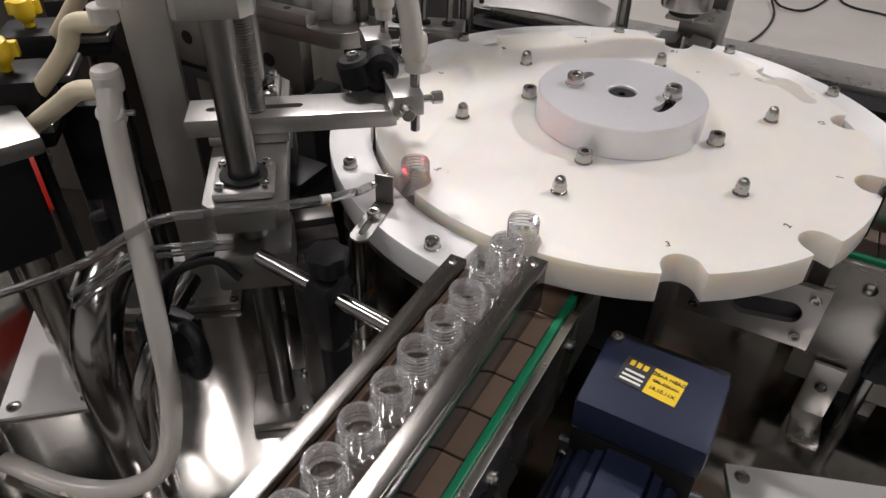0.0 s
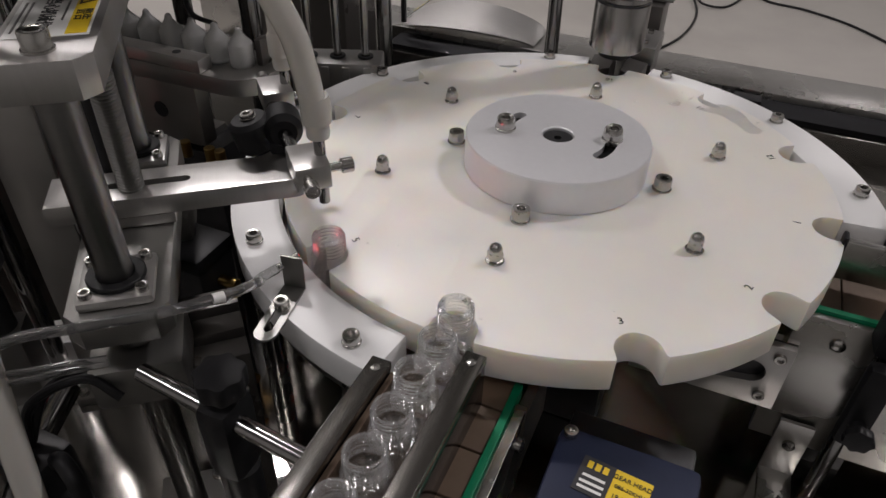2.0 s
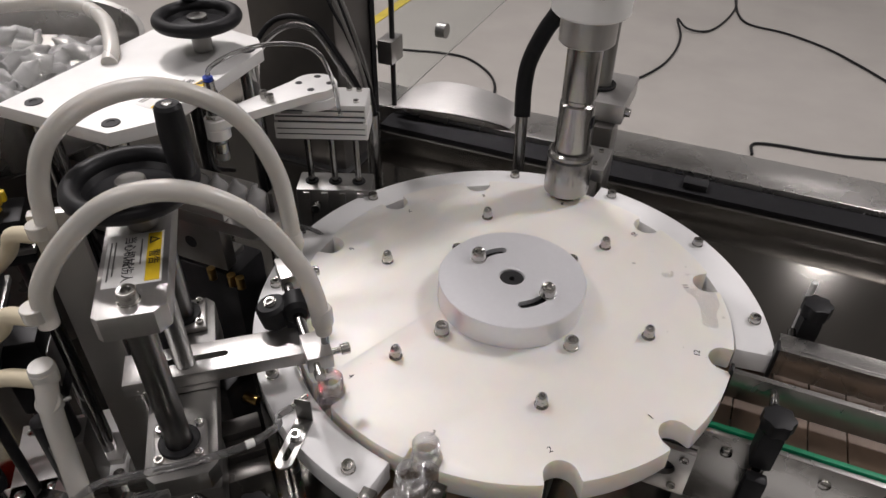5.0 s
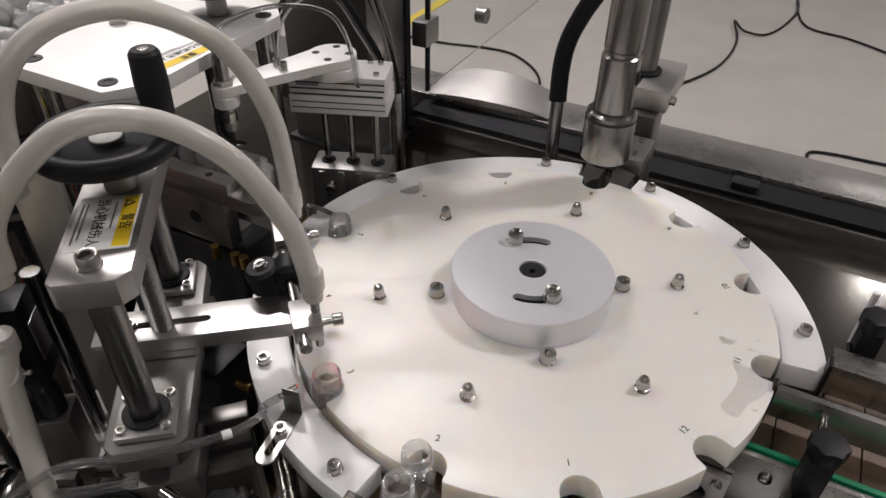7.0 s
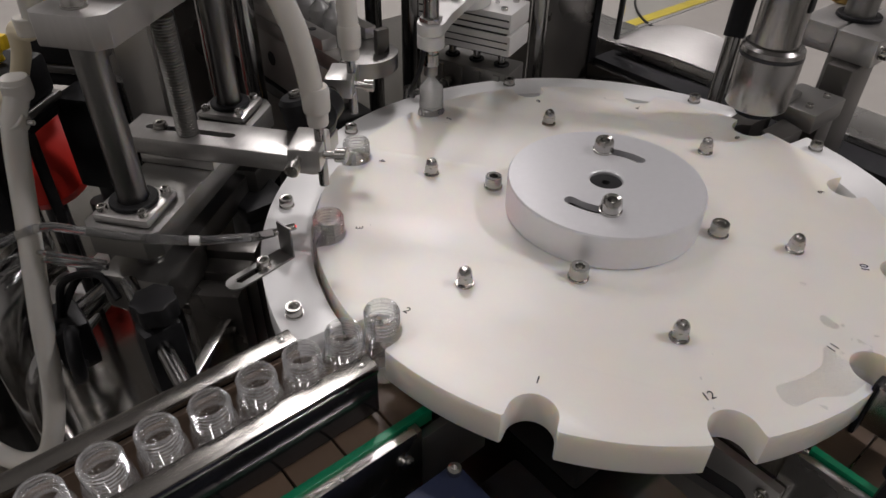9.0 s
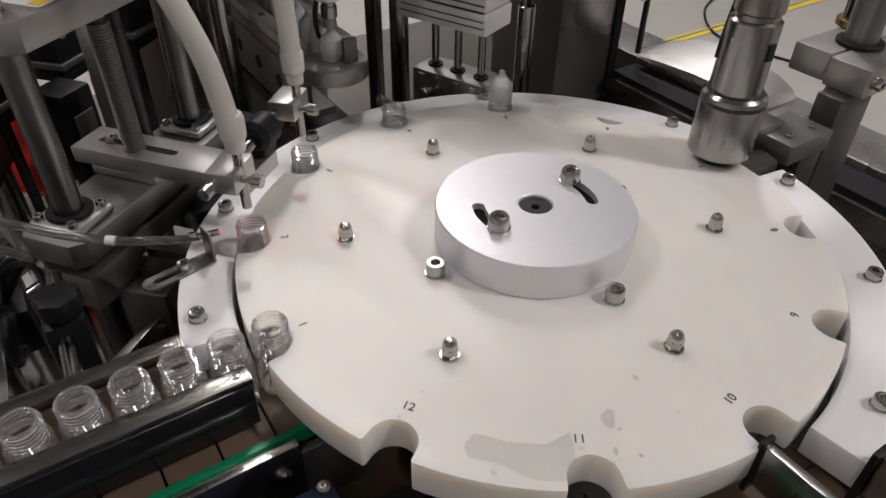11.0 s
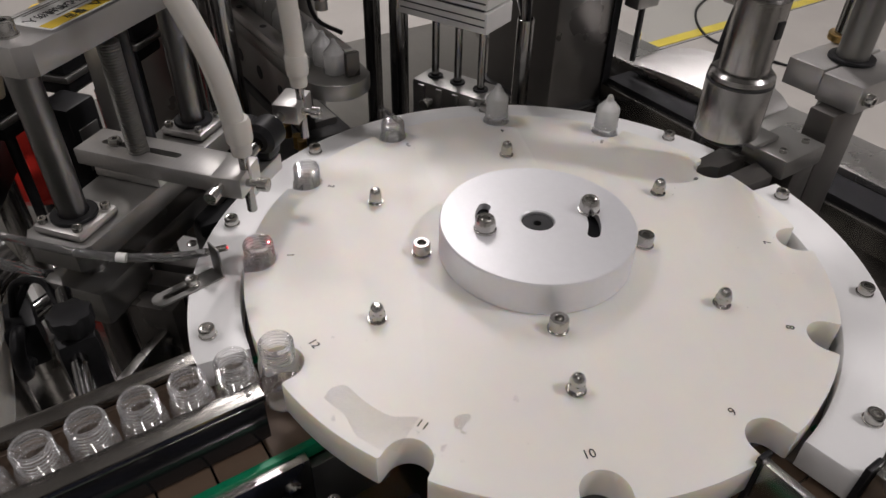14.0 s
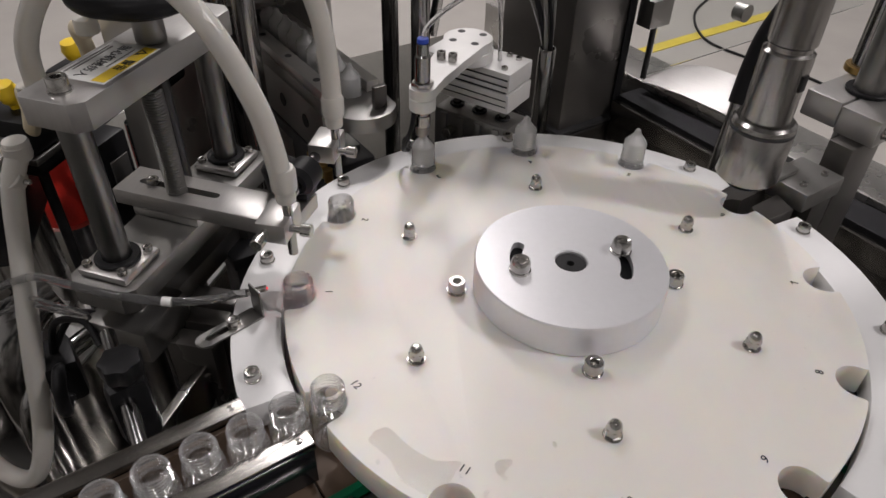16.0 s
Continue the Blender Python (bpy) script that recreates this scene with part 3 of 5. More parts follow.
def infeed():
    t = thing("infeed_conveyor", "narrow infeed conveyor with brown slats and steel guide rails", "conveyor")
    y0, y1 = -0.86, -0.165
    for s in (-1, 1):
        part("wear_strip", box(s * 0.0435 - 0.0025, s * 0.0435 + 0.0025, y0, -0.208, 0.857, 0.8685, 0.0005), GREEN, t, "green plastic wear strip")
        part("side_plate", box(min(s * 0.0465, s * 0.0535), max(s * 0.0465, s * 0.0535), y0, -0.222, 0.79, 0.866, 0.0008), STEEL, t)
        part("end_block", box(min(s * 0.0465, s * 0.0535), max(s * 0.0465, s * 0.0535), -0.2215, y1, 0.80, 0.856, 0.0008), ALU_DARK, t)
        part("bed", box(min(s * 0.012, s * 0.04), max(s * 0.012, s * 0.04), y0, y1, 0.852, 0.8615, 0.0005), BLACK, t)
    for y in (-0.235, -0.36, -0.5, -0.65):
        b = part("side_bolt", lathe([(0, 0.004), (0.003, 0.004), (0.005, 0.0025), (0.005, 0), (0, 0)], 14), BOLT, t, at=pose(0.0535, y, 0.845, 0, 90, 0))
    for y in (-0.32, -0.62):
        part("cross_beam", box(-0.0465, 0.0465, y - 0.012, y + 0.012, 0.80, 0.825, 0.001), STEEL, t)
        for s in (-1, 1):
            part("leg", box(s * 0.043 - 0.003, s * 0.043 + 0.003, y - 0.015, y + 0.015, TABLE, 0.80, 0.001), STEEL, t)
    # guide rails: a steel cap strip over a black body
    for x0, x1, ye, nm in ((-0.0305, -0.0185, -0.261, "L"), (0.0165, 0.0292, -0.235, "R")):
        part("rail_cap", box(x0, x1, -0.86, ye, 0.906, 0.912, 0.0006), RAIL, t, "polished steel guide rail")
        part("rail_body", box(x0 + 0.0012, x1 - 0.0004, -0.859, ye - 0.001, 0.872, 0.9055, 0.0005), GLOSSBLACK, t)
        # added brown strip: the rail's brown reflection put into its colour
        part("rail_liner", box(-0.0182 if nm == "L" else 0.0146, -0.0146 if nm == "L" else 0.0174, -0.859, ye - 0.0015, 0.872, 0.9055, 0.0005), BROWN, t, "brown strip added in place of the brown reflection inside the rail")
        part("rail_screw", lathe([(0, 0.0008), (0.0016, 0.0008), (0.0026, 0.0004), (0.0026, 0), (0, 0)], 12), BOLT, t, at=pose((x0 + x1) / 2, ye - 0.008, 0.912))
    # rail support: rod, clamp and knob
    part("support_rod", rod((-0.15, -0.318, 0.9), (-0.0315, -0.326, 0.893), 0.0055), CHROME, t)
    part("cross_clamp", box(-0.101, -0.079, -0.334, -0.306, 0.85, 0.91, 0.0085), BLACK, t)
    bracket_knob("clamp_knob", t, pose(-0.09, -0.318, 0.91), 0.0135, 0.018)
    part("clamp_stem", cyl(0.0105, 0.765, 0.85, 24, 0.002), BLACK, t, at=pose(-0.09, -0.318, 0))
    part("support_post", cyl(0.007, TABLE, 0.765), CHROME, t, at=pose(-0.09, -0.318, 0))
    # slats run round the two end sprockets
    for y in (y1 - 0.012, y0 + 0.02):
        part("sprocket", cyl(0.021, -0.036, 0.036), BLACK, t, at=pose(0, y, BELT_Z - 0.026, 0, 90, 0))
    slats = []
    loop = CHAIN_RUN * 2 + 2 * math.pi * CHAIN_RAD
    n = int(round(loop / PITCH))
    first = part("slat", slat_bm(), BROWN, t, smooth=False)
    slats.append(first)
    for k in range(1, n):
        o = bpy.data.objects.new("slat", first.data)
        scene.collection.objects.link(o)
        o.parent = t
        slats.append(o)
    return t, slats


CHAIN_Y0, CHAIN_Y1, CHAIN_RAD = -0.84, -0.177, 0.026
CHAIN_RUN = CHAIN_Y1 - CHAIN_Y0


def chain_pose(s):
    """Where a slat sits at the length s along the chain's loop; the top run goes towards the dial."""
    loop = 2 * CHAIN_RUN + 2 * math.pi * CHAIN_RAD
    s = s % loop
    zc = BELT_Z - CHAIN_RAD
    if s < CHAIN_RUN:
        return pose(0, CHAIN_Y0 + s, BELT_Z)
    s -= CHAIN_RUN
    if s < math.pi * CHAIN_RAD:
        a = s / CHAIN_RAD
        return pose(0, CHAIN_Y1 + CHAIN_RAD * math.sin(a), zc + CHAIN_RAD * math.cos(a), -math.degrees(a), 0, 0)
    s -= math.pi * CHAIN_RAD
    if s < CHAIN_RUN:
        return pose(0, CHAIN_Y1 - s, zc - CHAIN_RAD, -180, 0, 0)
    s -= CHAIN_RUN
    a = math.pi + s / CHAIN_RAD
    return pose(0, CHAIN_Y0 + CHAIN_RAD * math.sin(a), zc + CHAIN_RAD * math.cos(a), -math.degrees(a), 0, 0)


def outfeed():
    t = thing("outfeed_conveyor", "outfeed conveyor with brown slats, steel guide rails and black clamps", "conveyor")
    x0, x1 = 0.205, 0.9
    for s, y in ((-1, -0.0525), (1, 0.0725)):
        yy = y - s * 0.0035
        part("wear_strip", box(0.213, x1, yy - 0.0025 - 0.0, yy + 0.0025, 0.857, 0.8685, 0.0005), GREEN, t, "green plastic wear strip")
        part("side_plate", box(x0, x1, y - 0.006 if s < 0 else y, y if s < 0 else y + 0.006, 0.735, 0.866, 0.0008), STEEL, t)
    for x in (0.236, 0.32, 0.47, 0.62):
        part("side_bolt", lathe([(0, 0.004), (0.003, 0.004), (0.0055, 0.0028), (0.0055, 0), (0, 0)], 14), BOLT, t, at=pose(x, -0.0585, 0.847, 90, 0, 0))
    n = int((x1 - 0.2) / PITCH)
    first = part("slat", slat_bm(), BROWN, t, smooth=False, at=pose(0.2 + PITCH / 2, 0.01, BELT_Z - 0.002, 0, 0, 90))
    first.data = first.data.copy()
    for v in first.data.vertices:
        v.co.x *= 1.35
    copies(first, [pose(0.2 + PITCH * (k + 0.5), 0.01, BELT_Z - 0.002, 0, 0, 90) for k in range(1, n)])
    # guide rails
    part("guide_rail", box(0.222, x1, -0.0165, -0.0105, 0.874, 0.907, 0.0008), STEEL, t, "bent steel guide rail")
    part("guide_rail", box(0.262, x1, 0.0315, 0.0375, 0.874, 0.907, 0.0008), STEEL, t, "bent steel guide rail")
    part("rail_nose", box(0.2195, 0.2235, -0.019, -0.008, 0.866, 0.911, 0.002), BLACK, t)
    part("rail_nose", box(0.2575, 0.2615, 0.026, 0.041, 0.866, 0.911, 0.002), BLACK, t)
    part("rail_flange", box(0.262, x1, 0.038, 0.06, 0.9, 0.904, 0.0005), STEEL, t)
    for x, y in ((0.263, -0.03), (0.275, 0.052)):
        part("adjust_pin", rod((x, y + (0.018 if y < 0 else -0.018), 0.893), (x, y - (0.03 if y < 0 else -0.03), 0.893), 0.004), CHROME, t)
    # clamps with knobs and posts
    for x, y, h in ((0.262, -0.068, 0.915), (0.288, 0.085, 0.925)):
        part("cross_clamp", box(x - 0.01, x + 0.01, y - 0.011, y + 0.014, h - 0.055, h - 0.008, 0.005), BLACK, t)
        bracket_knob("clamp_knob", t, pose(x, y, h - 0.012), 0.0135, 0.019)
        part("clamp_post", cyl(0.006, TABLE, h - 0.05), CHROME, t, at=pose(x, y - 0.004 if y < 0 else y + 0.012, 0))
    part("clamp_arm", box(0.251, 0.271, -0.094, -0.08, 0.785, 0.862, 0.006), BLACK, t)
    bracket_knob("clamp_knob", t, pose(0.261, -0.099, 0.81, 90, 0, 0), 0.01, 0.012)
    part("back_post", cyl(0.0032, TABLE, 0.936), ALU_PALE, t, at=pose(0.283, 0.112, 0))
    # slotted end plate and foot brackets
    ep = part("end_plate", box(0.1, 0.213, -0.0665, -0.0595, 0.772, 0.836, 0.001), ALU, t, smooth=False)
    slot_cutter(ep, [join(prism([(0.155 + 0.011 * math.cos(radians(a)), 0.8 + 0.011 * math.sin(radians(a))) for a in range(90, 271, 15)] + [(0.188 + 0.011 * math.cos(radians(a)), 0.806 + 0.011 * math.sin(radians(a))) for a in range(-90, 91, 15)], -0.01, 0.01), None, pose(0, -0.063, 0, 90, 0, 0))])
    part("backing_plate", box(0.1, 0.2045, -0.059, -0.055, 0.775, 0.834, 0.001), BLACK_OX, t)
    for x, z in ((0.204, 0.826), (0.2, 0.784), (0.115, 0.784), (0.115, 0.826)):
        socket_bolt(t, pose(x, -0.0665, z, 90, 0, 0), 0.0045, 0.003, False, "plate_screw")
    for x in (0.236, 0.56):
        part("foot_bracket", join(box(x - 0.013, x + 0.013, -0.064, -0.0605, TABLE + 0.003, 0.762, 0.0006), box(x - 0.013, x + 0.013, -0.1, -0.0605, TABLE, TABLE + 0.003, 0.0006)), STEEL, t)
        part("bracket_bolt", lathe([(0, 0.005), (0.003, 0.005), (0.005, 0.003), (0.005, 0), (0, 0)], 14), BOLT, t, at=pose(x, -0.064, 0.738, 90, 0, 0))
        part("leg", box(x + 0.02, x + 0.05, -0.04, -0.01, TABLE, 0.736, 0.001), BLACK_OX, t)


def gear_motor():
    t = thing("gear_motor", "navy blue gear motor with a yellow and black rating label", "motor", at=pose(0.118, -0.25, 0, 0, 0, 0))
    # terminal box, wider than the body
    bm = box(-0.043, 0.043, -0.036, 0.037, 0.824, 0.853, 0.006)
    part("terminal_box", bm, BLUE, t, "navy blue terminal box")
    part("box_gasket", box(-0.041, 0.041, -0.034, 0.035, 0.80, 0.824, 0.001), BLACK, t)
    body = bmesh.new()
    fins = 22
    prof = []
    for k in range(fins):
        a = 2 * math.pi * k / fins
        for da, rr in ((-0.115, 0.0445), (-0.06, 0.049), (0.06, 0.049), (0.115, 0.0445)):
            prof.append((rr * math.cos(a + da), rr * math.sin(a + da)))
    prism(prof, 0, 0.14, body)
    join(body, None, pose(0, -0.03, 0.768, 90, 0, 0))
    box(-0.015, 0.015, -0.168, -0.03, 0.808, 0.8185, 0.0025, body)
    part("motor_body", body, BLUE, t)
    part("end_bell", join(lathe([(0, 0.02), (0.034, 0.02), (0.046, 0.01), (0.05, 0), (0, 0)], 36), None, pose(0, -0.17, 0.768, 90, 0, 0)), BLUE, t)
    part("gear_head", box(-0.044, 0.044, 0.037, 0.095, 0.715, 0.802, 0.004), BLACK_OX, t)
    part("front_flange", box(-0.05, 0.05, -0.03, -0.022, 0.718, 0.8, 0.003), BLACK_OX, t)
    for x in (-0.039, 0.039):
        socket_bolt(t, pose(x * 1.1, -0.03, 0.79, 90, 0, 0), 0.0045, 0.005, False, "flange_bolt")
    part("box_screw", socket_pin(), BOLT, t, at=pose(-0.036, 0.03, 0.8525))
    part("mount_foot", box(-0.04, 0.04, -0.15, 0.09, TABLE, 0.7165, 0.002), BLACK_OX, t)
    # rating label, laid on the lid
    lab = part("rating_label", box(-0.025, 0.016, -0.009, 0.016, 0.853, 0.8533, 0), YELLOW, t, "yellow and black rating label", smooth=False, at=pose(0.0, 0.0, 0.0, 0, 0, -6))
    part("label_field", box(-0.0255, -0.006, -0.0092, 0.0162, 0.8533, 0.8536, 0), INK, lab, smooth=False)
    for x in (-0.0205, -0.0158, -0.0111):
        part("mark", box(x - 0.0016, x + 0.0016, 0.0085, 0.0135, 0.8536, 0.8538, 0), YELLOW, lab, smooth=False)
    for i, (w, y) in enumerate(((0.0135, 0.003), (0.0145, -0.0015), (0.0145, -0.0055))):
        part("text_bar", box(-0.0158 - w / 2, -0.0158 + w / 2, y - 0.0009, y + 0.0009, 0.8536, 0.8538, 0), PAPER, lab, smooth=False)
    part("lettering", join(words("GEAR HEAD", 0.0042), None, pose(0.005, 0.0108, 0.8536)), INK, lab, smooth=False)
    part("lettering", join(words("086-30KHH", 0.0036), None, pose(0.005, 0.0045, 0.8536)), INK, lab, smooth=False)
    part("lettering", join(words("19.10.11X", 0.0042), None, pose(0.005, -0.0025, 0.8536)), INK, lab, smooth=False)


def socket_pin():
    return lathe([(0, 0.002), (0.002, 0.002), (0.002, 0.0048), (0.0042, 0.0046), (0.0045, 0.004), (0.0045, 0), (0, 0)], 14)


# ---- the filling unit, square to the line at -135 degrees ----


def fill_frame(x, y, z=0.0):
    """A point x along the tangent and y outwards on the line at -135 degrees."""
    o, s = Vector((math.cos(radians(-135)), math.sin(radians(-135)), 0)), Vector((math.cos(radians(-45)), math.sin(radians(-45)), 0))
    return o * y + s * x + Vector((0, 0, z))


def turned(x, y, z):
    """A pose whose x axis runs along the tangent and whose y axis runs outwards."""
    p = fill_frame(x, y, z)
    return pose(p.x, p.y, p.z, 0, 0, -45)


# in the turned space: +x along the tangent (towards the infeed), -y outwards
POST_X, POST_Y = 0.076, 0.3245
TOP_Z = 1.076
UNIT_X, UNIT_TURN = 0.0045, -6.4


def flange_bearing(parent, m):
    bm = box(-0.021, 0.021, -0.021, 0.021, 0, 0.007, 0.0035)
    part("flange_plate", bm, ALU, parent, at=m)
    part("bearing", cyl(0.0165, 0.007, 0.0105, 32, hole=0.0103), BLACK, parent, at=m)
    b = socket_bolt(parent, m @ pose(0.015, 0.015, 0.007), 0.0036, 0.004, False, "flange_screw")
    copies(b, [m @ pose(sx * 0.015, sy * 0.015, 0.007) for sx, sy in ((1, -1), (-1, 1), (-1, -1))])


def filling_unit():
    t = thing("filling_unit", "steel guide posts with a labelled aluminium top plate and handwheel", "filling unit")
    c = turned(UNIT_X, POST_Y, 0) @ pose(0, 0, 0, 0, 0, UNIT_TURN)
    top = part("top_plate", prism([(-0.091, -0.019), (-0.087, -0.023), (0.087, -0.023), (0.091, -0.019), (0.091, 0.016), (0.083, 0.024), (-0.083, 0.024), (-0.091, 0.016)], TOP_Z - 0.02, TOP_Z, bevel=0.0008), ALU, t, "machined aluminium top plate", at=c)
    for x in (-POST_X, POST_X):
        part("guide_post", cyl(0.0102, TABLE, TOP_Z - 0.02), GUIDE, t, "dark ground steel guide post", at=c @ pose(x, 0, 0))
        socket_bolt(t, c @ pose(x, 0, TOP_Z), 0.0068, 0.01, True, "post_bolt")
        part("base_block", box(x - 0.028, x + 0.028, -0.028, 0.028, 0.86, 0.893, 0.006), ALU_DARK, t, at=c)
        part("foot_plate", box(x - 0.03, x + 0.03, -0.026, 0.026, TABLE, TABLE + 0.011, 0.002), ALU, t, at=c)
        for sx in (-0.022, 0.022):
            socket_bolt(t, c @ pose(x + sx, 0.018, TABLE + 0.011), 0.0045, 0.005, True, "foot_bolt")
    part("tie_plate", box(-0.052, 0.052, -0.018, 0.018, 0.866, 0.888, 0.002), ALU_DARK, t, at=c)
    screw = bmesh.new()
    r0, r1, pitch = 0.0068, 0.0082, 0.0022
    prof = [(0, 0.895)]
    z = 0.895
    while z < TOP_Z - 0.03:
        prof += [(r0, z), (r1, z + pitch * 0.35), (r1, z + pitch * 0.6), (r0, z + pitch * 0.95)]
        z += pitch
    prof.append((0, z))
    lathe(prof, 18, screw)
    part("lead_screw", screw, ALU_DARK, t, "dark threaded lead screw", at=c @ pose(0.004, 0.006, 0))
    part("guide_rod", cyl(0.006, 0.89, TOP_Z - 0.02), BLACK_OX, t, at=c @ pose(-0.03, -0.012, 0))
    # label with a caution field
    lab = part("caution_label", box(0.0, 0.06, -0.0195, 0.0195, TOP_Z, TOP_Z + 0.0003, 0), PAPER, t, "white and yellow caution label", smooth=False, at=c)
    part("yellow_field", box(0.002, 0.058, 0.0085, 0.0182, TOP_Z + 0.0003, TOP_Z + 0.0006, 0), YELLOW, lab, smooth=False)
    for y, h, w in ((-0.0165, 0.001, 0.045), (-0.0135, 0.001, 0.04), (0.0045, 0.001, 0.03)):
        part("text_bar", box(0.008, 0.008 + w, y - h / 2, y + h / 2, TOP_Z + 0.0003, TOP_Z + 0.0006, 0), ALU_DARK, lab, smooth=False)
    part("lettering", join(words("\u5f53\u5fc3\u673a\u68b0\u4f24\u4eba", 0.0088), None, pose(0.03, -0.004, TOP_Z + 0.0004)), INK, lab, smooth=False)
    part("lettering", join(words("\u8b66\u544a", 0.0085), None, pose(0.032, 0.0133, TOP_Z + 0.0007)), INK, lab, smooth=False)
    part("warning_sign", prism([(0.006, 0.0098), (0.0155, 0.0098), (0.01075, 0.0172)], TOP_Z + 0.0006, TOP_Z + 0.0008), INK, lab, smooth=False)
    part("warning_sign", prism([(0.0085, 0.0112), (0.013, 0.0112), (0.01075, 0.0147)], TOP_Z + 0.0008, TOP_Z + 0.001), YELLOW, lab, smooth=False)
    # handwheel
    w = thing("handwheel", "black plastic handwheel with a turning grip", "handwheel", "handwheels", at=c @ pose(-0.012, 0.004, TOP_Z))
    handwheel_parts(w, 75)
    return t


def handwheel_parts(w, grip_turn):
    rim = lathe([(0.0415 + 0.0075 * math.cos(2 * math.pi * i / 14), 0.037 + 0.0075 * math.sin(2 * math.pi * i / 14)) for i in range(15)], 48)
    part("rim", rim, BLACK, w)
    part("web", lathe([(0.008, 0.03), (0.03, 0.024), (0.041, 0.033), (0.041, 0.04), (0.03, 0.031), (0.008, 0.037), (0.008, 0.03)], 40), BLACK, w)
    part("boss", cyl(0.011, 0.0, 0.04, 24), ALU_DARK, w)
    x, y, _ = polar(0.0405, grip_turn, 0)
    part("grip", lathe([(0, 0.045), (0.008, 0.045), (0.0095, 0.055), (0.0105, 0.08), (0.0095, 0.098), (0.0075, 0.1005), (0.004, 0.1002), (0.003, 0.099), (0, 0.099)], 20), BLACK, w, at=pose(x, y, 0))
    part("grip_screw", lathe([(0, 0.1015), (0.0035, 0.101), (0.004, 0.099), (0, 0.099)], 16), BOLT, w, at=pose(x, y, 0))


NEEDLE_UP = 0.948


def carriage():
    """The part of the filling unit that rises and falls; built in its raised pose."""
    t = thing("filling_carriage", "aluminium filling carriage with two steel nozzles and silicone hoses", "filling carriage")
    c = turned(UNIT_X, POST_Y, 0) @ pose(0, 0, 0, 0, 0, UNIT_TURN)
    part("cross_plate", prism([(-0.105, -0.02), (-0.096, -0.028), (0.096, -0.028), (0.105, -0.02), (0.105, 0.02), (0.096, 0.028), (-0.096, 0.028), (-0.105, 0.02)], 0.914, 0.934, bevel=0.0008), ALU_DARK, t, at=c)
    for x in (-POST_X, POST_X):
        flange_bearing(t, c @ pose(x, 0, 0.934))
    part("upright", box(-0.018, 0.018, -0.03, 0.03, 0.9343, 0.9418, 0.001), ALU, t, at=c)
    arm = part("arm", prism([(-0.018, -0.045), (0.018, -0.045), (0.018, 0.108), (0.0165, 0.113), (-0.03, 0.113), (-0.03, 0.098), (-0.018, 0.085)], 0.942, 0.956, bevel=0.0008), ALU, t, "slotted aluminium arm", at=c)
    bpy.context.view_layer.update()
    slot_cutter(arm, [prism([(0.0035 * math.cos(radians(a)), 0.0385 + 0.0035 * math.sin(radians(a))) for a in range(0, 181, 15)] + [(0.0035 * math.cos(radians(a)), -0.0275 + 0.0035 * math.sin(radians(a))) for a in range(180, 361, 15)], 0.93, 0.97)])
    for y in (-0.019, 0.006):
        socket_bolt(t, c @ pose(0, y, 0.956), 0.005, 0.0045, True, "arm_bolt")
    # cross rod in a black clamp
    yr = 0.2175
    part("cross_rod", rod(fill_frame(-0.07, yr, 0.9735), fill_frame(0.064, yr, 0.9735), 0.0048), CHROME, t)
    lobe = box(-0.034, -0.013, 0.094, 0.114, 0.9562, 0.984, 0.006)
    join(cyl(0.013, -0.013, 0.013, 28, 0.004), lobe, pose(-0.024, 0.106, 0.975, 0, 90, 0))
    part("clamp_body", lobe, BLACK, t, at=c)
    part("clamp_ear", join(cyl(0.0145, -0.012, 0.012, 24, 0.003), None, pose(-0.026, 0.086, 0.97, 12, 0, 0)), BLACK, t, at=c)
    socket_bolt(t, c @ pose(-0.026, 0.084, 0.9815, 12, 0, 0), 0.005, 0.004, True, "clamp_screw")
    for s in (-1, 1):
        a = -135 + 15 * s
        x, y, _ = polar(POCKET_R, a, 0)
        h = part("nozzle_holder", box(-0.016, 0.016, -0.011, 0.011, 0.968, 0.984, 0.0012), ALU, t, at=pose(x, y, 0, 0, 0, -45) @ pose(-0.0 * s, -0.008, 0))
        part("thumb_screw", join(cyl(0.0028, 0.0, 0.012, 14), cyl(0.0048, 0.009, 0.017, 18)), BOLT, h, at=pose(0.006, 0.01, 0.976, -90, 0, 0))
        part("thumb_screw", join(cyl(0.0028, 0.0, 0.012, 14), cyl(0.0048, 0.009, 0.017, 18)), BOLT, h, at=pose(0.015 * s, -0.004, 0.977, 0, 90 * s, 0))
        part("nozzle", cyl(0.0036, NEEDLE_UP, 0.999, 20, hole=0.0022), CHROME, t, at=pose(x, y, 0))
        part("hose_ferrule", lathe([(0, 0.9955), (0.0068, 0.9955), (0.0072, 0.997), (0.0072, 1.003), (0.0062, 1.006), (0, 1.006)], 20), SILICONE, t, at=pose(x, y, 0))
        part("hose_socket", lathe([(0, 1.0055), (0.0088, 1.0055), (0.0092, 1.008), (0.0092, 1.02), (0.008, 1.0225), (0, 1.0225)], 24), SILICONE, t, at=pose(x, y, 0))
    hose_a = [(-0.106, -0.184, 1.01), (-0.108, -0.187, 1.040), (-0.114, -0.192, 1.070), (-0.134, -0.206, 1.115), (-0.159, -0.224, 1.141), (-0.184, -0.243, 1.15), (-0.212, -0.263, 1.142), (-0.239, -0.283, 1.114), (-0.259, -0.297, 1.079), (-0.263, -0.3, 1.046)]
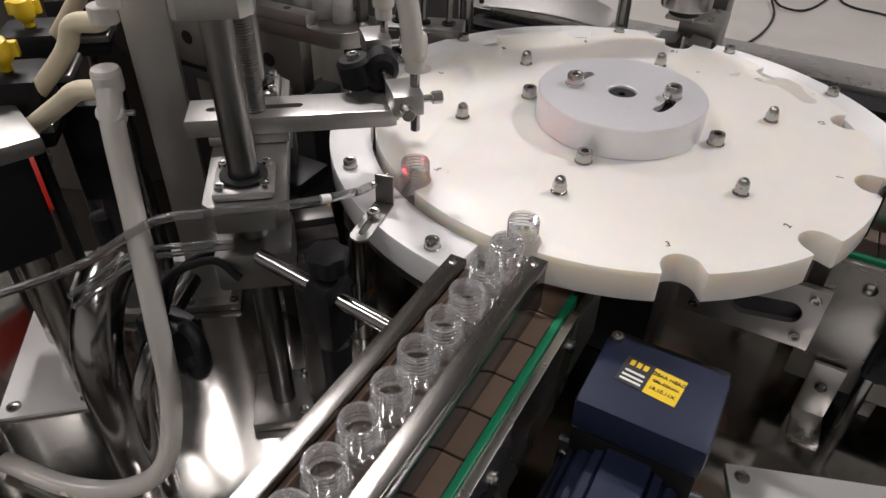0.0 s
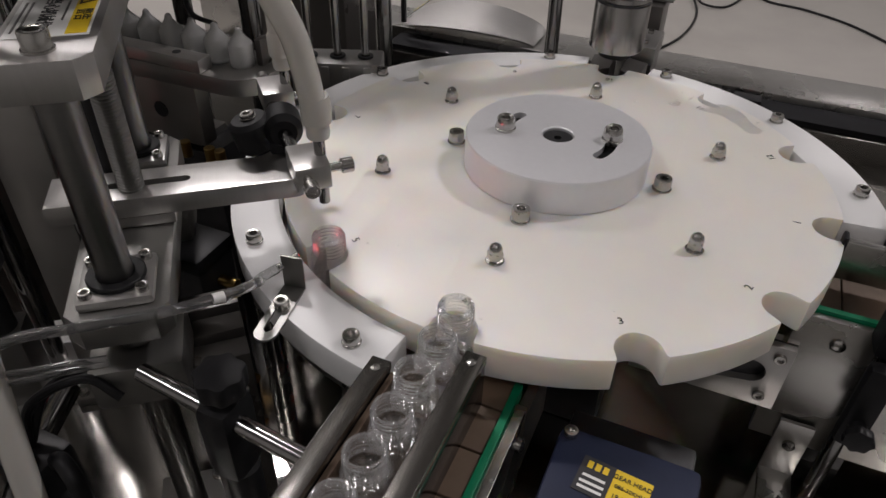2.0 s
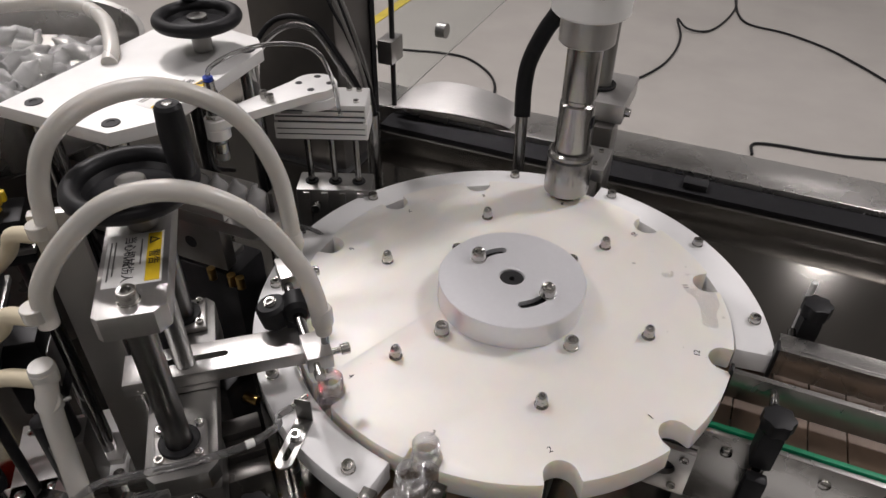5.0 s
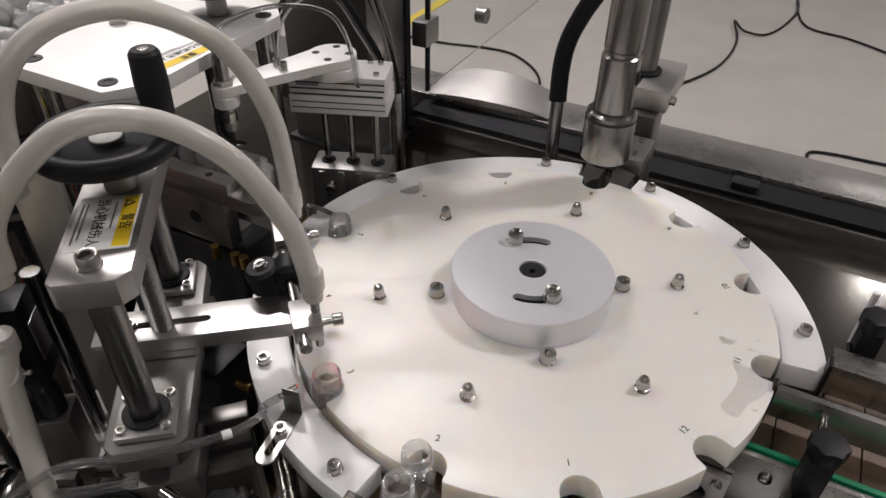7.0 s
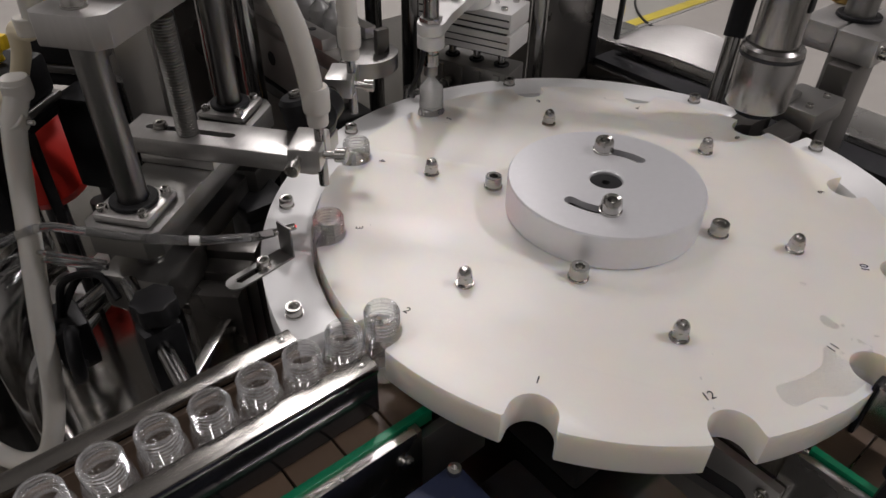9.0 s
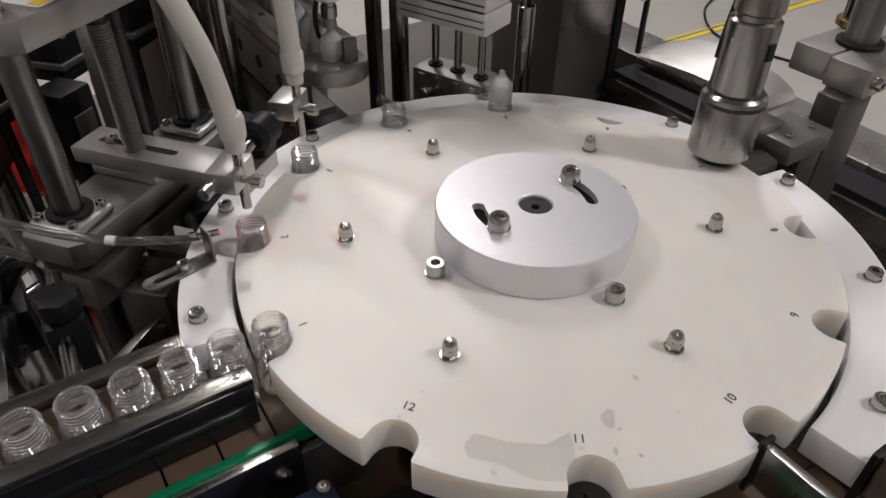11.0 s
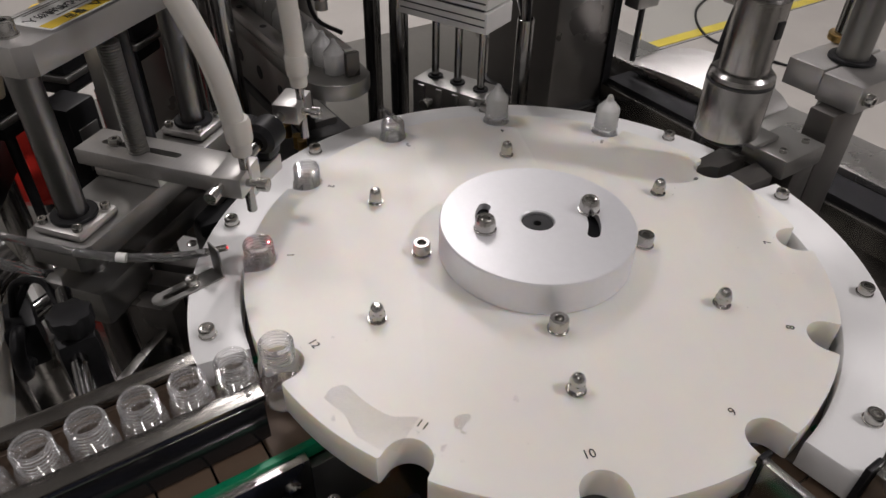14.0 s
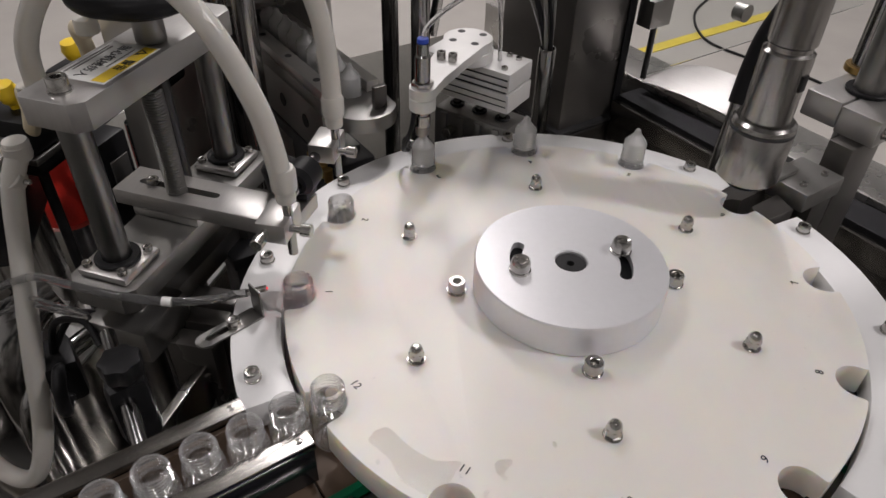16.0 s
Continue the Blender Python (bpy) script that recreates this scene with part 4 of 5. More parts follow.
    hose_b = [(-0.183, -0.106, 1.01), (-0.184, -0.106, 1.045), (-0.187, -0.109, 1.087), (-0.197, -0.121, 1.132), (-0.214, -0.139, 1.162), (-0.242, -0.17, 1.182), (-0.271, -0.203, 1.178), (-0.293, -0.228, 1.156), (-0.304, -0.240, 1.122), (-0.308, -0.246, 1.075)]
    for pts in (hose_a, hose_b):
        part("hose", pipe(pts, 0.0078, 16, 6), SILICONE, t, "milky silicone hose")
    return t


def pump_and_hoses():
    """Black valves with yellow taps, their beige hose fittings, the pump and the long drain hose."""
    valves = ((-0.380, -0.316), (-0.446, -0.250), (-0.492, -0.172))
    for x, y in valves:
        t = thing("tap_valve", "black valve body with a yellow tap", "valve", "valves with yellow taps", at=pose(x, y, 0, 0, 0, -48))
        part("body", box(-0.024, 0.024, -0.024, 0.024, 0.947, 0.982, 0.006), BLACK, t)
        part("valve_barrel", box(-0.022, 0.022, -0.022, 0.022, 0.925, 0.939, 0.005), BLACK, t)
        part("flange", box(-0.026, 0.026, -0.026, 0.026, 0.94, 0.947, 0.002), ALU_DARK, t)
        part("stem", cyl(0.005, TABLE, 0.94), BLACK_OX, t)
        part("tap", lathe([(0, 0.0), (0.0045, 0.0), (0.0045, 0.006), (0.008, 0.01), (0.0098, 0.018), (0.0075, 0.026), (0, 0.028)], 16), YELLOW, t, "yellow tap", at=pose(0, 0, 0.981, 0, 12, 0))
        part("tap_wing", box(-0.0035, 0.0035, -0.013, 0.013, 0.992, 1.004, 0.002), YELLOW, t, "yellow tap")
    ends = (((-0.266, -0.304, 1.038), (-0.362, -0.312, 0.965)), ((-0.31, -0.25, 1.062), (-0.43, -0.245, 0.968)), ((-0.246, -0.328, 1.005), (-0.365, -0.33, 0.94)))
    for (x, y, z), (vx, vy, vz) in ends:
        t = thing("hose_fitting", "beige plastic tube with a translucent elbow fitting", "hose fitting", "hose fittings")
        part("tube", pipe([(x, y, z + 0.006), (x - 0.006, y - 0.001, z - 0.002), (x - 0.03, y - 0.004, z - 0.008), ((x + vx) / 2, (y + vy) / 2, (z + vz) / 2 + 0.006), (vx, vy, vz)], 0.0068, 14, 6), BEIGE, t)
        part("nut", join(cyl(0.0092, -0.006, 0.006, 18), None, pose(x, y, z + 0.004)), SILICONE, t)
    p = thing("dosing_pump", "black dosing pump housing on a steel bracket", "pump", at=pose(-0.40, -0.40, 0, 0, 0, -20))
    part("housing", box(-0.06, 0.06, -0.07, 0.07, 0.86, 0.95, 0.008), BLACK, p)
    part("bracket", box(-0.07, 0.075, -0.08, 0.08, 0.951, 0.965, 0.004), ALU_DARK, p)
    part("lower_box", box(-0.05, 0.055, -0.1, -0.01, 0.775, 0.86, 0.004), BLACK, p)
    part("plate_label", box(0.0551, 0.0555, -0.08, -0.04, 0.80, 0.835, 0), ALU_DARK, p, smooth=False)
    for x in (-0.04, 0.04):
        for y in (-0.04, 0.05):
            part("post", cyl(0.013, TABLE, 0.86), STEEL, p, at=pose(x, y, 0))
    d = thing("drain_hose", "long milky silicone hose hanging in a loop", "hose")
    part("hose", pipe([(-0.246, -0.328, 1.008), (-0.236, -0.34, 0.985), (-0.222, -0.354, 0.93), (-0.205, -0.372, 0.86), (-0.194, -0.388, 0.79), (-0.198, -0.408, 0.735), (-0.225, -0.43, 0.712), (-0.27, -0.45, 0.709), (-0.33, -0.46, 0.71)], 0.008, 16, 8), SILICONE, d)
    part("ferrule", lathe([(0, 1.004), (0.0088, 1.004), (0.0094, 1.006), (0.0094, 1.016), (0.0084, 1.018), (0, 1.018)], 24), SILICONE, d, at=pose(-0.247, -0.327, 0))
    clip = Vector((-0.2385, -0.337, 0.992))
    part("hose_clip", rod(clip - Vector((0.0018, -0.0022, 0.004)), clip + Vector((0.0018, -0.0022, 0.004)), 0.0088, 24), SILICONE, d, "translucent hose clip")
    part("hose_clip_screw", rod(clip + Vector((0.006, 0.006, 0)), clip + Vector((0.01, 0.01, 0)), 0.002, 10), BOLT, d)


def lower_clutter():
    """Pipes, rods and drives between the filling unit and the table."""
    t = thing("steel_pipe", "bent polished steel pipe standing on the machine table", "pipe")
    part("pipe", pipe([(-0.2545, -0.397, TABLE), (-0.2545, -0.397, 0.76), (-0.256, -0.394, 0.81), (-0.262, -0.38, 0.842), (-0.27, -0.36, 0.858), (-0.274, -0.345, 0.862)], 0.0185, 28, 8), CHROME, t)
    t = thing("steel_pipe", "bent polished steel pipe standing on the machine table", "pipe")
    part("pipe", pipe([(-0.215, -0.4, TABLE), (-0.216, -0.399, 0.76), (-0.219, -0.388, 0.8), (-0.226, -0.355, 0.826), (-0.24, -0.31, 0.836)], 0.0085, 20, 8), CHROME, t)
    for x, y, h, r in ((-0.396, -0.2235, 0.935, 0.0092), (-0.395, -0.275, 0.82, 0.011)):
        t = thing("support_rod", "dark round steel support rod standing on the table", "rod", "support rods")
        part("shaft", cyl(r, TABLE + 0.012, h), CHROME if r == 0.0092 else BLACK_OX, t, at=pose(x, y, 0))
        part("foot", box(-0.02, 0.02, -0.02, 0.02, TABLE, TABLE + 0.0125, 0.002), ALU, t, at=pose(x, y, 0, 0, 0, 30))
    t = thing("flat_post", "flat upright stainless bar standing on the table", "post", at=pose(-0.332, -0.222, 0, 0, 0, 38))
    part("bar", box(-0.018, 0.018, -0.005, 0.005, TABLE + 0.008, 1.06, 0.001), ALU, t)
    part("foot", box(-0.028, 0.028, -0.018, 0.018, TABLE, TABLE + 0.009, 0.0015), ALU_DARK, t)
    for sx in (-0.022, 0.022):
        socket_bolt(t, pose(sx, -0.011, TABLE + 0.009), 0.004, 0.004, True, "screw")
    t = thing("air_cylinder", "black air cylinder with clear tubes under the filling unit", "air cylinder")
    part("barrel", box(-0.235 - 0.02, -0.235 + 0.02, -0.2, -0.16, TABLE, 0.858, 0.003), BLACK_OX, t)
    part("end_cap", box(-0.235 - 0.022, -0.235 + 0.022, -0.202, -0.158, 0.8585, 0.872, 0.003), BLACK, t)
    for z in (0.73, 0.84):
        part("fitting", rod((-0.214, -0.18, z), (-0.198, -0.18, z), 0.005), BRASS, t)
    t = thing("slide_rail", "dark steel slide rail plates beside the guide posts", "slide rail", at=pose(-0.165, -0.245, 0, 0, 0, -45))
    for k in range(3):
        part("plate", box(-0.03 + k * 0.022, -0.012 + k * 0.022, -0.02, 0.02, TABLE, 0.872 - 0.004 * k, 0.0015), DARKSTEEL, t)
    t = thing("valve_block", "black valve block with looped tubes", "valve")
    part("body", box(-0.235, -0.195, -0.372, -0.345, 0.80, 0.845, 0.006), BLACK, t)
    part("handle", pipe([(-0.2, -0.358, 0.838), (-0.188, -0.36, 0.846), (-0.176, -0.364, 0.838), (-0.174, -0.366, 0.82), (-0.184, -0.366, 0.808), (-0.2, -0.362, 0.812)], 0.0055, 12, 6), BLACK, t)
    part("button", cyl(0.004, 0, 0.004, 18), BLACK_OX, t, at=pose(-0.195, -0.3605, 0.81, 0, 90, 0))
    for dy in (0.0, 0.012):
        part("tube", pipe([(-0.215, -0.36, 0.844), (-0.212, -0.35 + dy, 0.875), (-0.185, -0.33 + dy, 0.89), (-0.165, -0.325 + dy, 0.878)], 0.003, 10, 6), BLACK, t)
    # near-white plates added on the table, painting its bright lamp reflections
    for x, y, a, w, h in ((-0.432, -0.242, 40, 0.125, 0.112), (-0.40, -0.352, 132, 0.15, 0.085), (0.30, -0.19, 20, 0.2, 0.14)):
        t = thing("cover_plate", "near-white plate added on the table in place of its bright lamp reflections", "cover plate", "cover plates", at=pose(x, y, TABLE, 0, 0, a))
        part("sheet", box(-w / 2, w / 2, -h / 2, h / 2, 0, 0.004, 0.0008), TABLE_GLARE, t)
        b = part("screw", lathe([(0, 0.003), (0.003, 0.003), (0.006, 0.0015), (0.0065, 0), (0, 0)], 14), BOLT, t, at=pose(w / 2 - 0.012, h / 2 - 0.012, 0.004))
        copies(b, [pose(sx * (w / 2 - 0.012), sy * (h / 2 - 0.012), 0.004) for sx, sy in ((1, -1), (-1, 1), (-1, -1))])
    t = thing("angle_plate", "tall stainless angle plate bolted to the table", "bracket", at=pose(-0.118, -0.285, 0, 0, 0, 40))
    part("web", box(-0.004, 0.004, -0.045, 0.045, TABLE + 0.004, 0.842, 0.001), STEEL, t)
    part("foot", box(-0.03, 0.03, -0.045, 0.045, TABLE, TABLE + 0.006, 0.001), STEEL, t)
    for y in (-0.03, 0.03):
        socket_bolt(t, pose(0.004, y, 0.83, 0, 90, 0), 0.005, 0.003, False, "screw")
        socket_bolt(t, pose(0.02, y, TABLE + 0.006), 0.005, 0.004, True, "screw")
    t = thing("red_drum", "round red plastic drum with a white band on a short stand", "drum", at=pose(-0.535, -0.3, 0))
    tilt = pose(0, 0, 0.815, 0, 62, -12)
    part("shell", lathe([(0, -0.05), (0.05, -0.05), (0.058, -0.044), (0.06, -0.03), (0.06, 0.02), (0.054, 0.034), (0.035, 0.042), (0, 0.044)], 48), RED, t, at=tilt)
    part("band", lathe([(0.0598, -0.002), (0.0606, -0.002), (0.0606, 0.008), (0.0598, 0.008), (0.0598, -0.002)], 48), PAPER, t, "white band", at=tilt)
    part("stand", cyl(0.012, TABLE, 0.8), BLACK_OX, t)
    t = thing("solenoid_valve", "tall black solenoid valve body with a grey side plate", "valve", at=pose(-0.385, -0.262, 0, 0, 0, 38))
    part("coil_body", box(-0.019, 0.019, -0.019, 0.019, 0.845, 0.938, 0.004), BLACK, t)
    part("neck", cyl(0.013, 0.79, 0.8455, 24), BLACK_OX, t)
    part("side_plate", box(0.0192, 0.0205, -0.012, 0.012, 0.87, 0.915, 0.0004), ALU_DARK, t)
    part("foot", box(-0.017, 0.017, -0.017, 0.017, TABLE, 0.7905, 0.002), ALU_DARK, t)


def sensor():
    t = thing("fibre_sensor", "steel sensor bracket with a clear fibre cable", "sensor")
    tip = Vector((-0.1165, -0.2045, 0.915))
    way = (Vector((*polar(POCKET_R, -120, 0)[:2], 0.92)) - tip).normalized()
    br = pose(-0.112, -0.228, RING_TOP, 0, 0, 100)
    base = part("bracket_foot", prism([(-0.032 + 0.0075 * math.cos(radians(a)), 0.0075 * math.sin(radians(a))) for a in range(90, 271, 20)] + [(0.012, -0.0075), (0.012, 0.0075)], 0.0, 0.0016), ALU_DARK, t, at=br)
    bpy.context.view_layer.update()
    slot_cutter(base, [prism([(-0.03, -0.0028), (-0.0302 - 0.002, 0), (-0.03, 0.0028), (-0.008, 0.0028), (-0.008, -0.0028)], -0.002, 0.004)])
    part("bracket_tab", box(0.0125, 0.014, -0.0075, 0.0075, 0.0, 0.026, 0.0005), ALU_DARK, t, at=br)
    socket_bolt(t, br @ pose(-0.008, 0, 0.0016), 0.0048, 0.006, True, "bracket_bolt")
    part("ferrule", rod(tip - way * 0.016, tip, 0.0026), BOLT, t)
    part("lens", rod(tip, tip + way * 0.0006, 0.001), REDGLOW, t, "glowing red fibre end")
    a = tip - way * 0.016
    part("cable", pipe([a, a - way * 0.014 + Vector((0, 0, 0.001)), (-0.117, -0.247, 0.924), (-0.122, -0.2755, 0.9325), (-0.148, -0.306, 0.934), (-0.178, -0.33, 0.933), (-0.208, -0.352, 0.928), (-0.24, -0.392, 0.905), (-0.28, -0.43, 0.89)], 0.0032, 12, 8), CLEAR_TUBE, t, "clear sheathed fibre cable")
    part("heat_shrink", pipe([(-0.1203, -0.2728, 0.932), (-0.122, -0.2755, 0.9325), (-0.1238, -0.2782, 0.9328)], 0.0035, 12, 4), PAPER, t)
    for k in (1, 2):
        part("cable", pipe([(-0.165, -0.325, 0.915 - 0.004 * k), (-0.19, -0.345, 0.917 - 0.006 * k), (-0.22, -0.365, 0.913 - 0.008 * k), (-0.25, -0.4, 0.89 - 0.01 * k)], 0.002, 10, 6), CLEAR_TUBE, t)
    lamp = bpy.data.lights.new("sensor_lamp", "SPOT")
    lamp.energy, lamp.color, lamp.spot_size, lamp.spot_blend, lamp.shadow_soft_size = 0.36, (1.0, 0.05, 0.08), radians(25), 0.9, 0.002
    ob = new("sensor_lamp", lamp)
    ob.matrix_world = look(tip + way * 0.0016, Vector((*polar(POCKET_R, -120, 0)[:2], 0.916)))


# ---- plug feeder and pick-and-place ----
PIVOT = (-0.281, 0.100)
ARM_LONG, PICK_AZ, PLACE_AZ, PARK_AZ = 0.1245, -93.0, -55.3, -113.0
LIFT_DROP, NOZZLE_UP = 0.0355, 0.9795
PARK_LIFT = 0.018
PLACES = (8.92, 12.40, 15.88)
BLOCK_TURN = 22.0


def pick_and_place():
    base = thing("lift_cylinder", "ribbed aluminium guide cylinder with three bores", "air cylinder", at=pose(-0.277, 0.118, 0, 0, 0, BLOCK_TURN))
    part("body", box(-0.048, 0.048, -0.02, 0.022, 0.80, 0.905, 0.003), ALU_DARK, base)
    for x in (-0.034, -0.011, 0.011, 0.034):
        part("rib", box(x - 0.004, x + 0.004, -0.0235, -0.0198, 0.802, 0.902, 0.0008), ALU_DARK, base)
    for x in (-0.03, 0.0, 0.03):
        part("rod_seal", cyl(0.0085, 0.905, 0.9075, 24, hole=0.0048), BLACK, base, at=pose(x, 0, 0))
    part("port", join(cyl(0.006, 0, 0.012, 16), None, pose(-0.022, -0.0235, 0.885, 90, 0, 0)), BOLT, base)
    part("stand", box(-0.04, 0.04, -0.015, 0.02, TABLE, 0.80, 0.002), DARKSTEEL, base)
    t = thing("pick_and_place", "aluminium rotary actuator with a swinging suction arm", "pick and place unit", at=pose(0, 0, 0))
    bt = pose(-0.281, 0.112, 0, 0, 0, BLOCK_TURN)
    part("actuator_body", box(-0.055, 0.055, -0.0225, 0.028, 0.962, 0.984, 0.002), ALU_PALE, t, at=bt)
    part("actuator_body", box(-0.054, 0.054, -0.0215, 0.028, 0.9855, 1.0065, 0.002), ALU_PALE, t, at=bt)
    part("rail_groove", box(-0.05, 0.05, -0.0212, 0.02, 0.9838, 0.9857, 0), BLACK_OX, t, at=bt)
    for z in (0.9695, 0.9765, 0.992, 0.9995):
        part("side_groove", box(-0.052, 0.052, -0.0229, -0.0212, z - 0.0006, z + 0.0006, 0), BLACK_OX, t, smooth=False, at=bt)
    part("text_bar", box(-0.045, -0.02, -0.0219, -0.0216, 0.995, 0.999, 0), ALU_DARK, t, smooth=False, at=bt)
    for x, y in ((0.042, -0.012), (0.042, 0.018), (-0.042, 0.018), (0.03, 0.02)):
        socket_bolt(t, bt @ pose(x, y, 1.0065), 0.0035, 0.003, False, "body_screw")
    for x in (-0.03, 0.0, 0.03):
        part("lift_rod", cyl(0.0042, 0.83, 0.9615), CHROME, t, at=pose(-0.277, 0.118, 0, 0, 0, BLOCK_TURN) @ pose(x, 0, 0))
    part("turntable", cyl(0.0275, 1.0066, 1.0185, 40), ALU_PALE, t, at=pose(*PIVOT, 0))
    arm = part("swing_arm", prism([(0.026 * math.cos(radians(a)), 0.026 * math.sin(radians(a))) for a in range(60, 301, 15)] + [(0.06, -0.0165), (0.1, -0.0125), (0.1245, -0.0125)] + [(0.1245 + 0.0125 * math.cos(radians(a)), 0.0125 * math.sin(radians(a))) for a in range(-75, 76, 15)] + [(0.1245, 0.0125), (0.1, 0.0125), (0.06, 0.0165)], 1.019, 1.029, bevel=0.0006), ALU_PALE, t, "pale aluminium swing arm")
    for x, y in ((0.013, 0.012), (0.013, -0.012), (-0.013, 0.012), (-0.013, -0.012)):
        part("screw_hole", cyl(0.0042, 1.029, 1.0292, 16), BLACK_OX, arm, at=pose(x, y, 0))
    for y in (-0.006, 0.006):
        socket_bolt(arm, pose(0.062, y, 1.029), 0.0045, 0.008, False, "arm_screw")
    x = ARM_LONG
    part("lock_nut", join(cyl(0.0105, 1.0292, 1.034, 6), None, None), BOLT, arm, at=pose(x, 0, 0))
    part("upper_barrel", lathe([(0, 1.034), (0.0072, 1.034), (0.0072, 1.058), (0.0058, 1.06), (0.0058, 1.07), (0, 1.07)], 24), CHROME, arm, at=pose(x, 0, 0))
    part("blue_collar", cyl(0.0052, 1.07, 1.0745, 20), material("blue_fitting", (0.02, 0.06, 0.4), 0.4), arm, at=pose(x, 0, 0))
    part("spring_cup", cyl(0.0125, 1.006, 1.0188, 28, 0.001), ALU_PALE, arm, at=pose(x, 0, 0))
    part("nozzle_shaft", lathe([(0, NOZZLE_UP + 0.01), (0.0078, NOZZLE_UP + 0.01), (0.0078, 1.0), (0.0065, 1.001), (0.0065, 1.006), (0, 1.006)], 24), CHROME, arm, at=pose(x, 0, 0))
    part("suction_cup", lathe([(0, NOZZLE_UP + 0.0005), (0.0065, NOZZLE_UP), (0.0066, NOZZLE_UP + 0.006), (0.0055, NOZZLE_UP + 0.0102), (0, NOZZLE_UP + 0.0102)], 20), ALU_DARK, arm, at=pose(x, 0, 0))
    part("air_hose", pipe([(x, 0, 1.0725), (x - 0.004, 0.004, 1.085), (x - 0.03, 0.018, 1.098), (0.06, 0.03, 1.1), (0.02, 0.035, 1.085), (0.0, 0.034, 1.05), (-0.008, 0.034, 1.0)], 0.0024, 10, 8), CLEAR_TUBE, arm, "clear air hose")
    part("air_hose", pipe([(x + 0.008, -0.004, 1.012), (x + 0.012, -0.006, 0.99), (x + 0.004, -0.018, 0.962), (x - 0.02, -0.024, 0.945)], 0.0024, 10, 8), BLACK, arm, "black air hose")
    return t, arm


TRACK_TOP = 0.9475
PICK = (PIVOT[0] + ARM_LONG * math.cos(radians(PICK_AZ)), PIVOT[1] + ARM_LONG * math.sin(radians(PICK_AZ)))
PLUG_PITCH = 0.0255


def plug_feeder():
    t = thing("plug_track", "stainless plug feed track with a rounded pick-up end", "feed track")
    px, py = PICK
    outline = [(px + 0.034 * math.cos(radians(a)), py + 0.034 * math.sin(radians(a))) for a in range(-90, 61, 10)] + [(px - 0.03, py + 0.034), (px - 0.05, py + 0.03), (px - 0.45, py + 0.03), (px - 0.45, py - 0.034)]
    part("track_plate", prism(outline, TRACK_TOP - 0.016, TRACK_TOP, bevel=0.0008), ALU_DARK, t)
    part("edge_strip", box(px - 0.45, px - 0.02, py - 0.034, py - 0.017, TRACK_TOP + 0.0002, TRACK_TOP + 0.012, 0.001), ALU, t, "bright aluminium edge strip")
    part("edge_strip", box(px - 0.45, px - 0.02, py + 0.0165, py + 0.03, TRACK_TOP + 0.0002, TRACK_TOP + 0.012, 0.001), ALU, t, "bright aluminium edge strip")
    for k in range(5):
        part("strip_screw", cyl(0.004, 0, 0.0006, 14), BLACK_OX, t, at=pose(px - 0.05 - 0.07 * k, py - 0.0255, TRACK_TOP + 0.012))
    part("end_stop", box(px + 0.0125, px + 0.019, py + 0.004, py + 0.018, TRACK_TOP, TRACK_TOP + 0.024, 0.001), DARKSTEEL, t)
    part("side_web", box(px - 0.3, px - 0.035, py - 0.03, py - 0.012, 0.87, TRACK_TOP - 0.0165, 0.002), ALU_DARK, t)
    for k in range(3):
        part("web_hole", cyl(0.008, 0, 0.0006, 20), BLACK, t, at=pose(px - 0.08 - 0.06 * k, py - 0.03, 0.9, 90, 0, 0))
    q = thing("plug_sensor", "small black sensor with a glowing red lens by the plug track", "sensor", at=pose(-0.5846, -0.0005, 0.9325, 0, 0, 0))
    part("body", box(-0.022, -0.001, -0.008, 0.008, -0.012, 0.012, 0.002), BLACK, q)
    part("lens", join(cyl(0.0055, 0, 0.0025, 20), None, pose(-0.001, 0, 0, 0, 90, 0)), REDGLOW, q, "glowing red lens")
    part("stem", cyl(0.005, -0.2325, -0.0118, 16), CHROME, q, at=pose(-0.012, 0, 0))
    v = thing("vibrator_base", "black vibrating base under the plug track", "vibrator")
    part("base", box(px - 0.28, px - 0.03, py - 0.028, py + 0.03, TABLE, 0.862, 0.006), BLACK_OX, v)
    part("spring_plate", box(px - 0.27, px - 0.05, py - 0.02, py + 0.02, 0.862, 0.87, 0.001), ALU_DARK, v)
    part("data_plate", box(px - 0.2, px - 0.13, py - 0.0286, py - 0.028, 0.80, 0.85, 0), ALU_DARK, v, smooth=False)
    for x in (px - 0.05, px - 0.022, px - 0.01):
        part("air_fitting", rod((x, py - 0.04, 0.862), (x, py - 0.04, 0.878), 0.005), BRASS, v)
    m = thing("manifold", "small black manifold with brass air fittings", "manifold")
    part("body", box(px + 0.0, px + 0.05, py + 0.025, py + 0.06, TABLE, 0.868, 0.003), BLACK, m)
    for k in range(3):
        part("fitting", cyl(0.005, 0.868, 0.884, 12), BRASS, m, at=pose(px + 0.01 + 0.015 * k, py + 0.042, 0))
    for k in range(2):
        part("tube", pipe([(px + 0.01 + 0.015 * k, py + 0.042, 0.884), (px + 0.02 + 0.01 * k, py + 0.04, 0.905), (px + 0.05, py + 0.05, 0.89), (px + 0.06, py + 0.055, 0.85)], 0.0025, 10, 6), CLEAR_TUBE, m)
    # upper plate with its own label and handwheel
    u = thing("feeder_frame", "aluminium feeder frame plate with a caution label on posts", "feeder frame")
    part("top_plate", prism([(-0.50, -0.125), (-0.36, -0.125), (-0.336, -0.09), (-0.346, 0.10), (-0.37, 0.125), (-0.50, 0.15)], 1.062, 1.076, bevel=0.0008), ALU_PALE, u)
